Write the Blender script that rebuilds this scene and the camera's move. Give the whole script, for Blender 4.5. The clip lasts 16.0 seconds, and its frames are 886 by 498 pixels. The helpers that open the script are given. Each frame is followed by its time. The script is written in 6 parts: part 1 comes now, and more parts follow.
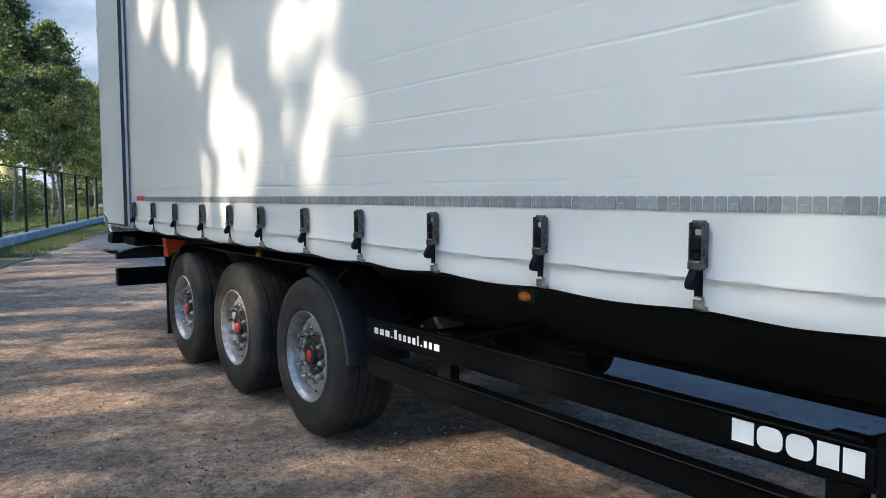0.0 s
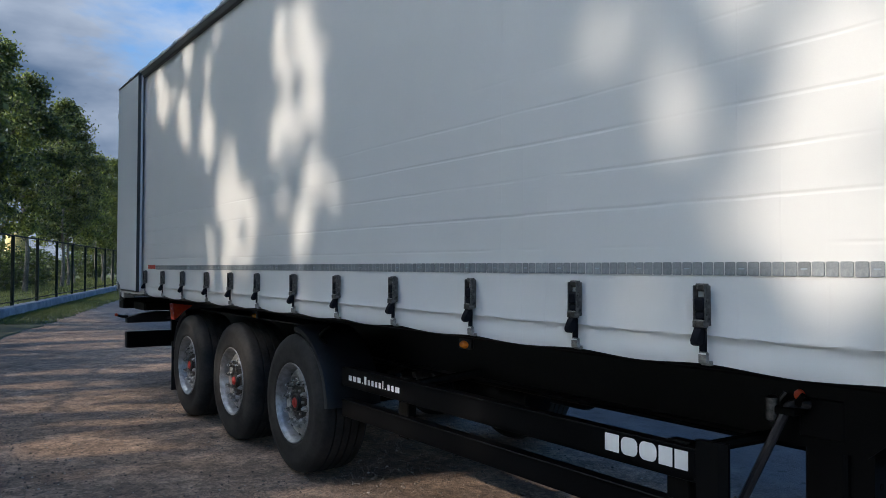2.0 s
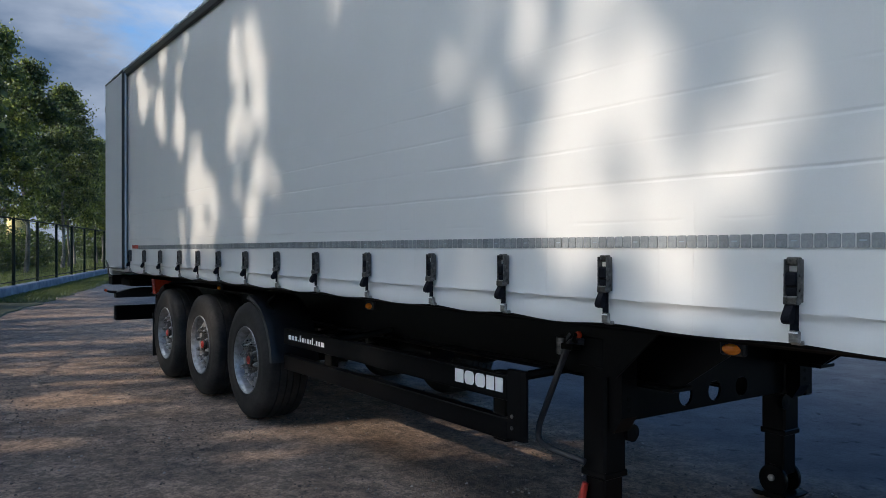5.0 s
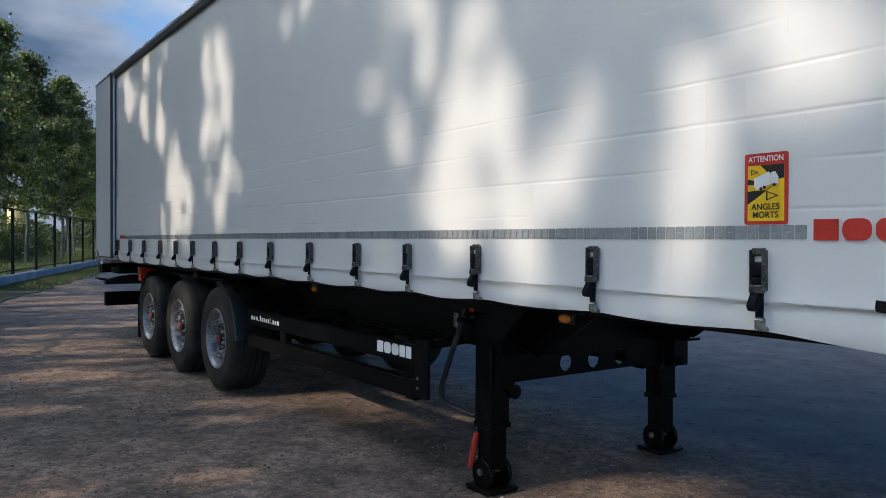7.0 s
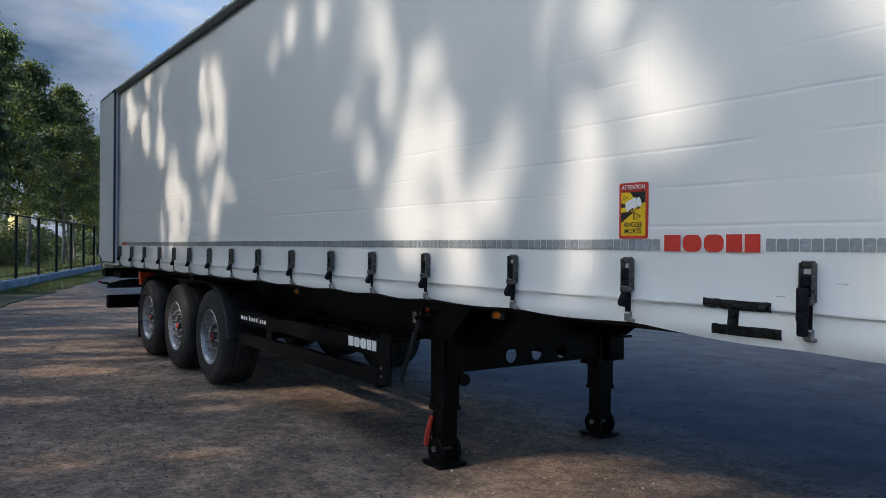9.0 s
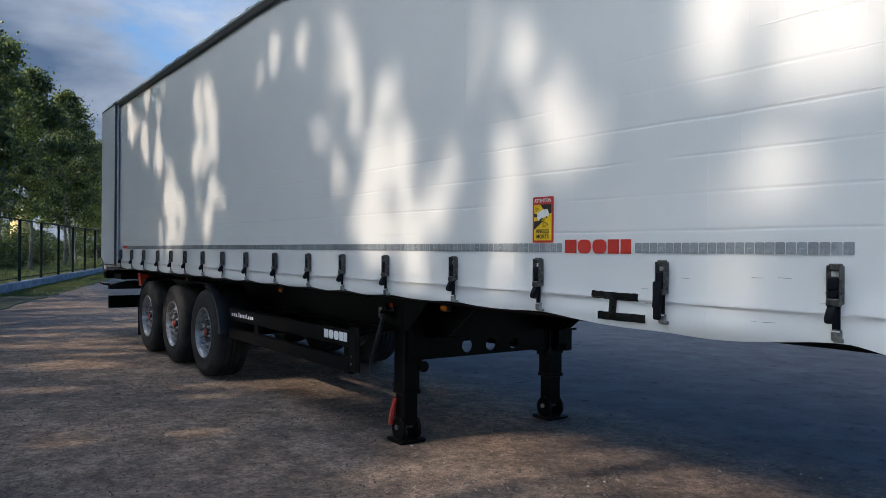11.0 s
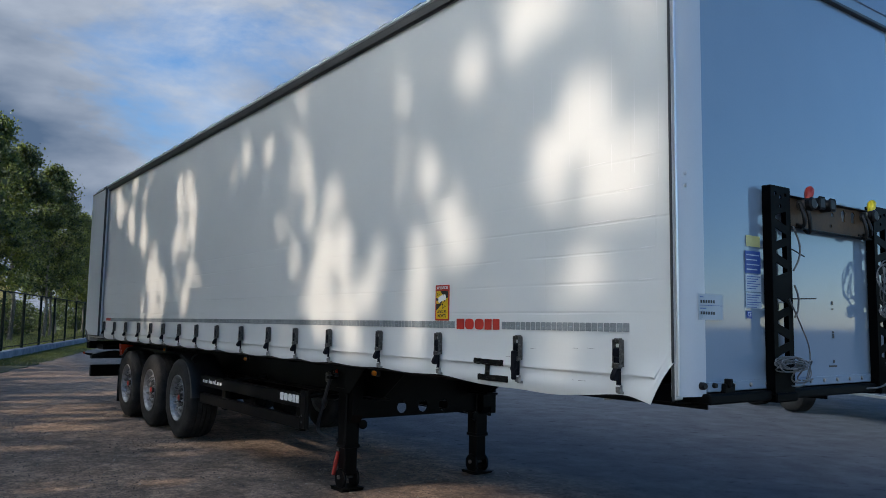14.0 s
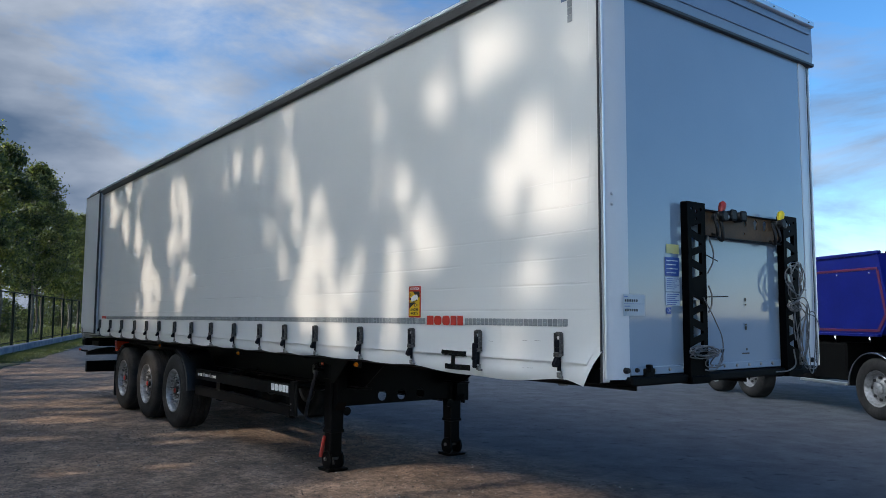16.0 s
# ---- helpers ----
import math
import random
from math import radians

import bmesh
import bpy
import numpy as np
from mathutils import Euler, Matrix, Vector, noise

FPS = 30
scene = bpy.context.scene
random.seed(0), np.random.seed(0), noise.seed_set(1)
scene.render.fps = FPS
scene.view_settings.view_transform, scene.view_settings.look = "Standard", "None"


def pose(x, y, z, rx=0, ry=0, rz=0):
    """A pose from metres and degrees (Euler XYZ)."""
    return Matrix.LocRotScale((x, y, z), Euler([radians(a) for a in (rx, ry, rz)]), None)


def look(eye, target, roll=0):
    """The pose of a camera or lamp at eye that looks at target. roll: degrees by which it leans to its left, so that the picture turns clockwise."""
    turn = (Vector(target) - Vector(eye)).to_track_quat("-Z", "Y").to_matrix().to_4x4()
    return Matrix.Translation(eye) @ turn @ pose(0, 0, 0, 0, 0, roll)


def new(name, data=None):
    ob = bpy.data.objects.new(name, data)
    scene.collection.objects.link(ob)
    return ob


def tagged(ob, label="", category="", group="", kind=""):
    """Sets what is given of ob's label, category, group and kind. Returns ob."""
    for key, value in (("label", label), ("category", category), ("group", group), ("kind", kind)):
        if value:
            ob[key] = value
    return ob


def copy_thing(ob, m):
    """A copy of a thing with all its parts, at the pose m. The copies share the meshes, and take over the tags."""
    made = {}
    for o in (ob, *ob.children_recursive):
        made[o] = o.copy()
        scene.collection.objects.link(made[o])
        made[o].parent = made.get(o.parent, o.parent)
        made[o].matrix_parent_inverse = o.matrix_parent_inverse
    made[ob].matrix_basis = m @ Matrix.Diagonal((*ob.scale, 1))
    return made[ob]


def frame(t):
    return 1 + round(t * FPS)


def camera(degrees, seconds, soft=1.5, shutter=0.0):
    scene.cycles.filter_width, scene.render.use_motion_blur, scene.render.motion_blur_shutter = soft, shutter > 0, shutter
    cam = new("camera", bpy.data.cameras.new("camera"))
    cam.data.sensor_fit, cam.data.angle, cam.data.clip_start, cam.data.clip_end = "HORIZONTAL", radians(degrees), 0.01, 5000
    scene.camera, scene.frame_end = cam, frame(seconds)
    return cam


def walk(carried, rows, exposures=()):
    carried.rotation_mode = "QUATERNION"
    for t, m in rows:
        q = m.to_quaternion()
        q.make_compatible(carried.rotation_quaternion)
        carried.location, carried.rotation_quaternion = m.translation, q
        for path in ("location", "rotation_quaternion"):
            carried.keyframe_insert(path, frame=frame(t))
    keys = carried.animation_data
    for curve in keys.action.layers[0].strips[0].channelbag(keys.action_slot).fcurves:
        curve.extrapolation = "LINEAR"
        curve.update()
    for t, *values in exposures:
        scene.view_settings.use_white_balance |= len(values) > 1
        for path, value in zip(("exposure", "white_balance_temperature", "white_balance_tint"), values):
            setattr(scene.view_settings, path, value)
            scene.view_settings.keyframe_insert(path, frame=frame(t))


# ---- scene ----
cam = camera(60.2, 16.0, soft=0.55)
PATH = [
    (0, (10.24, -2.088, 1.585), (8.612, -0.935, 1.438), -0.2),
    (0.5, (10.461, -2.109, 1.557), (8.817, -0.972, 1.591), 0.1),
    (1, (10.667, -2.189, 1.545), (9.023, -1.051, 1.596), 0.2),
    (1.5, (10.891, -2.309, 1.545), (9.251, -1.165, 1.593), 0.1),
    (2, (11.078, -2.35, 1.552), (9.439, -1.204, 1.598), 0.2),
    (2.5, (11.302, -2.372, 1.532), (9.659, -1.231, 1.558), 0.2),
    (3, (11.477, -2.398, 1.544), (9.832, -1.261, 1.566), 0.0),
    (3.5, (11.693, -2.417, 1.527), (10.045, -1.285, 1.543), -0.1),
    (4, (11.891, -2.404, 1.526), (10.244, -1.268, 1.537), -0.1),
    (6.5, (12.985, -2.445, 1.525), (11.344, -1.303, 1.503), 0.2),
    (7, (13.232, -2.448, 1.522), (11.589, -1.308, 1.496), 0.2),
    (7.5, (13.411, -2.477, 1.571), (11.767, -1.338, 1.534), -0.1),
    (8, (13.611, -2.547, 1.542), (11.964, -1.414, 1.512), 0.2),
    (8.5, (13.782, -2.622, 1.561), (12.137, -1.484, 1.54), 0.2),
    (9, (14.0, -2.646, 1.535), (12.358, -1.505, 1.528), 0.5),
    (11.5, (14.973, -2.878, 1.541), (13.329, -1.738, 1.547), 0.3),
    (11.8, (15.089, -2.916, 1.544), (13.447, -1.777, 1.613), 0.5),
    (12, (15.176, -2.949, 1.545), (13.54, -1.809, 1.697), 0.7),
    (12.5, (15.419, -3.052, 1.535), (13.79, -1.907, 1.721), 0.6),
    (13, (15.611, -3.093, 1.557), (13.99, -1.936, 1.74), 0.5),
    (13.5, (15.838, -3.079, 1.559), (14.22, -1.918, 1.743), 0.4),
    (14, (16.04, -3.158, 1.56), (14.427, -1.99, 1.753), 0.9),
    (14.5, (16.219, -3.307, 1.595), (14.613, -2.127, 1.772), 0.4),
    (15, (16.374, -3.388, 1.596), (14.775, -2.2, 1.773), 0.4),
    (15.5, (16.533, -3.423, 1.588), (14.937, -2.231, 1.765), 0.3),
    (16, (16.72, -3.516, 1.589), (15.129, -2.317, 1.764), 0.3),
]
EXPOSURES = [(0, 1.98, 6800, 11), (0.5, 1.70, 6650, 11), (1, 1.31, 6500, 11), (1.5, 1.04, 6400, 12), (2, 0.99, 6380, 12), (9, 0.96, 6470, 13), (11.5, 0.96, 6500, 13), (12, 0.82, 6560, 12), (14, 0.79, 6560, 12), (16, 0.86, 6530, 12)]
walk(cam, [(t, look(eye, target, roll)) for t, eye, target, roll in PATH], EXPOSURES)

# ---- world, sun ----
TO_SUN = Vector((-0.10, -0.872, 0.482)).normalized()
world = bpy.data.worlds.new("sky")
scene.world = world
world.use_nodes = True
wn, wl = world.node_tree.nodes, world.node_tree.links
wn.clear()
w_out, w_bg, w_sky = wn.new("ShaderNodeOutputWorld"), wn.new("ShaderNodeBackground"), wn.new("ShaderNodeTexSky")
w_sky.sky_type, w_sky.sun_disc = "NISHITA", False
w_sky.sun_elevation, w_sky.sun_rotation = math.asin(TO_SUN.z), math.pi + 0.11
w_sky.air_density, w_sky.dust_density, w_sky.ozone_density = 1.0, 0.3, 4.0
w_co, w_map, w_n1, w_ramp, w_mix = (wn.new("ShaderNode" + k) for k in ("TexCoord", "Mapping", "TexNoise", "ValToRGB", "Mix"))
w_n2, w_ramp2 = wn.new("ShaderNodeTexNoise"), wn.new("ShaderNodeValToRGB")
w_map.inputs["Scale"].default_value = (1.0, 1.0, 2.6)
w_map.inputs["Location"].default_value = (0.35, 0.1, 0.2)
w_n1.inputs["Scale"].default_value, w_n1.inputs["Detail"].default_value, w_n1.inputs["Roughness"].default_value = 2.5, 11, 0.60
w_n1.inputs["Distortion"].default_value = 0.35
w_n2.inputs["Scale"].default_value, w_n2.inputs["Detail"].default_value = 4.0, 6
w_ramp.color_ramp.elements[0].position, w_ramp.color_ramp.elements[1].position = 0.45, 0.63
w_ramp2.color_ramp.elements[0].position, w_ramp2.color_ramp.elements[1].position = 0.3, 0.75
w_ramp2.color_ramp.elements[0].color, w_ramp2.color_ramp.elements[1].color = (0.70, 1.10, 1.72, 1), (4.0, 4.4, 4.9, 1)
w_mix.data_type = "RGBA"
wl.new(w_co.outputs["Generated"], w_map.inputs["Vector"])
wl.new(w_map.outputs[0], w_n1.inputs["Vector"])
wl.new(w_map.outputs[0], w_n2.inputs["Vector"])
# more cloud behind the trailer and round the sun, less across from it and overhead
w_lean, w_sum = wn.new("ShaderNodeVectorMath"), wn.new("ShaderNodeMath")
w_lean.operation, w_sum.operation = "DOT_PRODUCT", "ADD"
w_lean.inputs[1].default_value = (-0.20, -0.16, -0.22)
w_cover = wn.new("ShaderNodeMath")
w_cover.operation = "ADD"
w_cover.inputs[1].default_value = 0.085
wl.new(w_co.outputs["Generated"], w_lean.inputs[0])
wl.new(w_lean.outputs["Value"], w_sum.inputs[0])
wl.new(w_n1.outputs[0], w_sum.inputs[1])
wl.new(w_sum.outputs[0], w_cover.inputs[0])
wl.new(w_cover.outputs[0], w_ramp.inputs[0])
wl.new(w_n2.outputs[0], w_ramp2.inputs[0])
wl.new(w_ramp.outputs[0], w_mix.inputs["Factor"])
w_hue = wn.new("ShaderNodeHueSaturation")
w_hue.inputs["Saturation"].default_value, w_hue.inputs["Value"].default_value = 1.22, 0.76
wl.new(w_sky.outputs[0], w_hue.inputs["Color"])
wl.new(w_hue.outputs[0], w_mix.inputs["A"])
# clouds grow brighter towards the sun
w_dot, w_near, w_lit = wn.new("ShaderNodeVectorMath"), wn.new("ShaderNodeMapRange"), wn.new("ShaderNodeVectorMath")
w_dot.operation, w_lit.operation = "DOT_PRODUCT", "MULTIPLY"
w_dot.inputs[1].default_value = TO_SUN
w_near.inputs["From Min"].default_value, w_near.inputs["From Max"].default_value = 0.45, 1.0
w_glow = wn.new("ShaderNodeValToRGB")
w_glow.color_ramp.elements[0].color, w_glow.color_ramp.elements[1].color = (0.57, 0.59, 0.62, 1), (14.5, 13.4, 11.4, 1)
wl.new(w_co.outputs["Generated"], w_dot.inputs[0])
wl.new(w_dot.outputs["Value"], w_near.inputs["Value"])
wl.new(w_ramp2.outputs[0], w_lit.inputs[0])
wl.new(w_near.outputs[0], w_glow.inputs[0])
wl.new(w_glow.outputs[0], w_lit.inputs[1])
wl.new(w_lit.outputs[0], w_mix.inputs["B"])
wl.new(w_mix.outputs["Result"], w_bg.inputs["Color"])
w_bg.inputs["Strength"].default_value = 0.14
wl.new(w_bg.outputs[0], w_out.inputs["Surface"])

sun = new("sun", bpy.data.lights.new("sun", "SUN"))
sun.data.energy, sun.data.angle, sun.data.color = 1.72, radians(0.95), (1.0, 0.88, 0.72)
sun.matrix_basis = look(TO_SUN * 60, (0, 0, 0))


# ---- materials ----
def surf(name, a, b, rough, metal=0.0, scale=3.0, fine=60.0, bump=0.1, spread=0.5, rough_var=0.1, squash=(1, 1, 1), by_object=0.0, depth=0.004, spec=0.5):
    """A surface of two colours mixed at a coarse and a fine scale, with relief."""
    m = bpy.data.materials.new(name)
    m.use_nodes = True
    n, k = m.node_tree.nodes, m.node_tree.links
    p = n["Principled BSDF"]
    co, mp = n.new("ShaderNodeTexCoord"), n.new("ShaderNodeMapping")
    mp.inputs["Scale"].default_value = squash
    k.new(co.outputs["Object"], mp.inputs["Vector"])
    big, small = n.new("ShaderNodeTexNoise"), n.new("ShaderNodeTexNoise")
    big.inputs["Scale"].default_value, big.inputs["Detail"].default_value = scale, 6
    small.inputs["Scale"].default_value, small.inputs["Detail"].default_value = fine, 3
    k.new(mp.outputs[0], big.inputs["Vector"])
    k.new(mp.outputs[0], small.inputs["Vector"])
    add = n.new("ShaderNodeMath")
    add.operation = "MULTIPLY_ADD"
    add.inputs[1].default_value = 0.35
    k.new(small.outputs[0], add.inputs[0])
    k.new(big.outputs[0], add.inputs[2])
    span = n.new("ShaderNodeMapRange")
    span.inputs["From Min"].default_value, span.inputs["From Max"].default_value = 0.67 - spread * 0.4, 0.67 + spread * 0.4
    k.new(add.outputs[0], span.inputs["Value"])
    mix = n.new("ShaderNodeMix")
    mix.data_type = "RGBA"
    mix.inputs["A"].default_value, mix.inputs["B"].default_value = (*a, 1), (*b, 1)
    k.new(span.outputs[0], mix.inputs["Factor"])
    colour = mix.outputs["Result"]
    if by_object:
        info, hsv, rng = n.new("ShaderNodeObjectInfo"), n.new("ShaderNodeHueSaturation"), n.new("ShaderNodeMapRange")
        rng.inputs["To Min"].default_value, rng.inputs["To Max"].default_value = 1 - by_object, 1 + by_object
        k.new(info.outputs["Random"], rng.inputs["Value"])
        k.new(rng.outputs[0], hsv.inputs["Value"])
        k.new(colour, hsv.inputs["Color"])
        colour = hsv.outputs[0]
    k.new(colour, p.inputs["Base Color"])
    r = n.new("ShaderNodeMapRange")
    r.inputs["To Min"].default_value, r.inputs["To Max"].default_value = max(0.02, rough - rough_var), min(1, rough + rough_var)
    k.new(big.outputs[0], r.inputs["Value"])
    k.new(r.outputs[0], p.inputs["Roughness"])
    p.inputs["Metallic"].default_value, p.inputs["Specular IOR Level"].default_value = metal, spec
    if bump:
        bp = n.new("ShaderNodeBump")
        bp.inputs["Strength"].default_value, bp.inputs["Distance"].default_value = bump, depth
        k.new(small.outputs[0], bp.inputs["Height"])
        k.new(bp.outputs[0], p.inputs["Normal"])
    return m


def curtain_material():
    """White coated fabric with level creases where the stowed slats press on it."""
    m = surf("white_tarpaulin", (0.67, 0.68, 0.67), (0.75, 0.755, 0.74), 0.42, scale=1.3, fine=240, bump=0.06, spread=0.9, depth=0.001)
    n, k = m.node_tree.nodes, m.node_tree.links
    p, old = n["Principled BSDF"], [x for x in n if x.type == "BUMP"][0]
    co, sep, lo, mp = n.new("ShaderNodeTexCoord"), n.new("ShaderNodeSeparateXYZ"), n.new("ShaderNodeTexNoise"), n.new("ShaderNodeMapping")
    k.new(co.outputs["Object"], sep.inputs[0])
    k.new(co.outputs["Object"], mp.inputs["Vector"])
    mp.inputs["Scale"].default_value = (0.45, 1, 4.0)
    k.new(mp.outputs[0], lo.inputs["Vector"])
    lo.inputs["Scale"].default_value, lo.inputs["Detail"].default_value = 1.0, 3

    def op(kind, x, y=None, clamp=False):
        q = n.new("ShaderNodeMath")
        q.operation, q.use_clamp = kind, clamp
        for i, v in enumerate((x, y)):
            if v is None:
                continue
            if isinstance(v, (int, float)):
                q.inputs[i].default_value = v
            else:
                k.new(v, q.inputs[i])
        return q.outputs[0]

    wav = n.new("ShaderNodeTexNoise")
    wav.inputs["Scale"].default_value, wav.inputs["Detail"].default_value = 1.7, 2
    k.new(co.outputs["Object"], wav.inputs["Vector"])
    zz = op("ADD", sep.outputs["Z"], op("MULTIPLY", op("ADD", lo.outputs[0], wav.outputs[0]), 0.020))
    cell = op("ABSOLUTE", op("SUBTRACT", op("FRACT", op("DIVIDE", op("SUBTRACT", zz, 1.568), 0.1635)), 0.5))
    edge = op("SUBTRACT", 1.0, op("DIVIDE", cell, 0.066), True)
    ridge = op("MULTIPLY", op("MULTIPLY", edge, edge), op("SUBTRACT", 3.0, op("MULTIPLY", edge, 2.0)))
    mask = op("MULTIPLY", op("SUBTRACT", op("MULTIPLY", op("ADD", lo.outputs[0], wav.outputs[0]), 0.5), 0.43), 9.0, True)
    band = op("MULTIPLY", op("GREATER_THAN", zz, 1.60), op("SUBTRACT", 1.0, op("MULTIPLY", op("SUBTRACT", zz, 1.95), 1.4), True))
    crease = op("MULTIPLY", op("MULTIPLY", ridge, mask), band)
    # faint upright marks where the folded cloth once lay on its poles
    up = n.new("ShaderNodeTexNoise")
    up.inputs["Scale"].default_value, up.inputs["Detail"].default_value = 1.0, 2
    mq = n.new("ShaderNodeMapping")
    mq.inputs["Scale"].default_value = (1.6, 1, 0.8)
    mq.inputs["Location"].default_value = (3.1, 0, 7.7)
    k.new(co.outputs["Object"], mq.inputs["Vector"])
    k.new(mq.outputs[0], up.inputs["Vector"])
    xx = op("ADD", sep.outputs["X"], op("MULTIPLY", up.outputs[0], 0.02))
    post = op("ABSOLUTE", op("SUBTRACT", op("FRACT", op("DIVIDE", op("SUBTRACT", xx, 0.062), 0.1615)), 0.5))
    mark = op("MULTIPLY", op("SUBTRACT", 1.0, op("DIVIDE", post, 0.040), True), op("MULTIPLY", op("SUBTRACT", up.outputs[0], 0.50), 6.0, True))
    crease = op("ADD", crease, op("MULTIPLY", mark, 0.35))
    # broad soft buckling of the hanging cloth
    soft = op("MULTIPLY", lo.outputs[0], 0.5)
    b2 = n.new("ShaderNodeBump")
    b2.inputs["Strength"].default_value, b2.inputs["Distance"].default_value = 0.23, 0.010
    k.new(op("SUBTRACT", soft, crease), b2.inputs["Height"])
    k.new(old.outputs[0], b2.inputs["Normal"])
    k.new(b2.outputs[0], p.inputs["Normal"])
    return m


def leaf_material(name, a, b, glow=1.7):
    """Leaves of many greens; light that comes through them is yellower."""
    m = bpy.data.materials.new(name)
    m.use_nodes = True
    n, k = m.node_tree.nodes, m.node_tree.links
    p, out = n["Principled BSDF"], n["Material Output"]
    geo, ramp, tr, mx = n.new("ShaderNodeNewGeometry"), n.new("ShaderNodeValToRGB"), n.new("ShaderNodeBsdfTranslucent"), n.new("ShaderNodeMixShader")
    through_ramp = n.new("ShaderNodeValToRGB")
    ramp.color_ramp.elements[0].color, ramp.color_ramp.elements[1].color = (*a, 1), (*b, 1)
    for e, c in zip(through_ramp.color_ramp.elements, (a, b)):
        e.color = (c[0] * glow * 1.15, c[1] * glow, c[2] * glow * 0.7, 1)
    for q in (ramp, through_ramp):
        k.new(geo.outputs["Random Per Island"], q.inputs[0])
    k.new(ramp.outputs[0], p.inputs["Base Color"])
    k.new(through_ramp.outputs[0], tr.inputs["Color"])
    p.inputs["Roughness"].default_value = 0.45
    mx.inputs[0].default_value = 0.40
    k.new(p.outputs[0], mx.inputs[1])
    k.new(tr.outputs[0], mx.inputs[2])
    k.new(mx.outputs[0], out.inputs["Surface"])
    return m


def ground_material():
    """Compacted gravel and dirt: pale stones in brown fines, with damp and dusty stretches."""
    m = bpy.data.materials.new("compacted_gravel")
    m.use_nodes = True
    n, k = m.node_tree.nodes, m.node_tree.links
    p, co = n["Principled BSDF"], n.new("ShaderNodeTexCoord")

    def tex(kind, scale, detail=4.0):
        q = n.new(kind)
        q.inputs["Scale"].default_value = scale
        if "Detail" in q.inputs:
            q.inputs["Detail"].default_value = detail
        k.new(co.outputs["Object"], q.inputs["Vector"])
        return q

    def ramp(src, stops):
        q = n.new("ShaderNodeValToRGB")
        els = q.color_ramp.elements
        els[0].position, els[0].color = stops[0][0], (*stops[0][1], 1)
        els[1].position, els[1].color = stops[-1][0], (*stops[-1][1], 1)
        for at, c in stops[1:-1]:
            els.new(at).color = (*c, 1)
        k.new(src, q.inputs[0])
        return q.outputs[0]

    def mixed(f, a, b, blend="MIX"):
        q = n.new("ShaderNodeMix")
        q.data_type, q.blend_type = "RGBA", blend
        for key, v in (("Factor", f), ("A", a), ("B", b)):
            if isinstance(v, (int, float)):
                q.inputs[key].default_value = v
            else:
                k.new(v, q.inputs[key])
        return q.outputs["Result"]

    broad, mid, grit = tex("ShaderNodeTexNoise", 0.35, 5), tex("ShaderNodeTexNoise", 2.2, 8), tex("ShaderNodeTexNoise", 30.0, 5)
    stone, pebble, patch = tex("ShaderNodeTexVoronoi", 75.0), tex("ShaderNodeTexVoronoi", 24.0), tex("ShaderNodeTexNoise", 7.0, 7)
    base = ramp(mid.outputs[0], [(0.30, (0.086, 0.064, 0.049)), (0.50, (0.132, 0.099, 0.076)), (0.72, (0.194, 0.149, 0.117))])
    damp = ramp(broad.outputs[0], [(0.36, (0.66, 0.68, 0.72)), (0.62, (1.12, 1.06, 1.0))])
    c = mixed(1.0, base, damp, "MULTIPLY")
    speck = ramp(stone.outputs["Color"], [(0.20, (0.28, 0.27, 0.27)), (0.45, (0.95, 0.95, 0.95)), (0.80, (1.25, 1.25, 1.25)), (0.93, (2.7, 2.65, 2.6))])
    big = ramp(pebble.outputs["Color"], [(0.10, (0.40, 0.40, 0.40)), (0.22, (1.0, 1.0, 1.0)), (0.86, (1.0, 1.0, 1.0)), (0.97, (2.2, 2.15, 2.1))])
    c = mixed(0.9, c, ramp(patch.outputs[0], [(0.32, (0.58, 0.57, 0.57)), (0.5, (0.98, 0.98, 0.98)), (0.7, (1.34, 1.33, 1.31))]), "MULTIPLY")
    c = mixed(0.36, mixed(0.45, c, big, "MULTIPLY"), speck, "MULTIPLY")
    c = mixed(0.55, c, ramp(grit.outputs[0], [(0.3, (0.55, 0.54, 0.53)), (0.7, (1.4, 1.4, 1.4))]), "MULTIPLY")
    # ground colour is lifted at the sunlit rear, lowered at the shaded front
    sep, sun_fade = n.new("ShaderNodeSeparateXYZ"), n.new("ShaderNodeMapRange")
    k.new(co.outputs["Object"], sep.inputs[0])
    sun_fade.inputs["From Min"].default_value, sun_fade.inputs["From Max"].default_value = 7.5, 9.8
    k.new(sep.outputs["X"], sun_fade.inputs["Value"])
    c = mixed(1.0, c, ramp(sun_fade.outputs[0], [(0.0, (1.10, 1.06, 1.02)), (1.0, (0.84, 0.83, 0.84))]), "MULTIPLY")
    # darker blue-grey ground across the far half of the yard
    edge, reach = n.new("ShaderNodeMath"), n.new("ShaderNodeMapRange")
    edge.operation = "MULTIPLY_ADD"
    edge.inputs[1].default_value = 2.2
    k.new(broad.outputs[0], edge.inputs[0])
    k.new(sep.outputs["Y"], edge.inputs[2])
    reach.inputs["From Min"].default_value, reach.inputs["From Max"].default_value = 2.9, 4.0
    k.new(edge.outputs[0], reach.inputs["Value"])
    far_tone = ramp(mid.outputs[0], [(0.30, (0.040, 0.043, 0.051)), (0.50, (0.056, 0.060, 0.070)), (0.75, (0.082, 0.087, 0.098))])
    far_tone = mixed(0.3, far_tone, ramp(grit.outputs[0], [(0.3, (0.6, 0.6, 0.6)), (0.7, (1.35, 1.35, 1.35))]), "MULTIPLY")
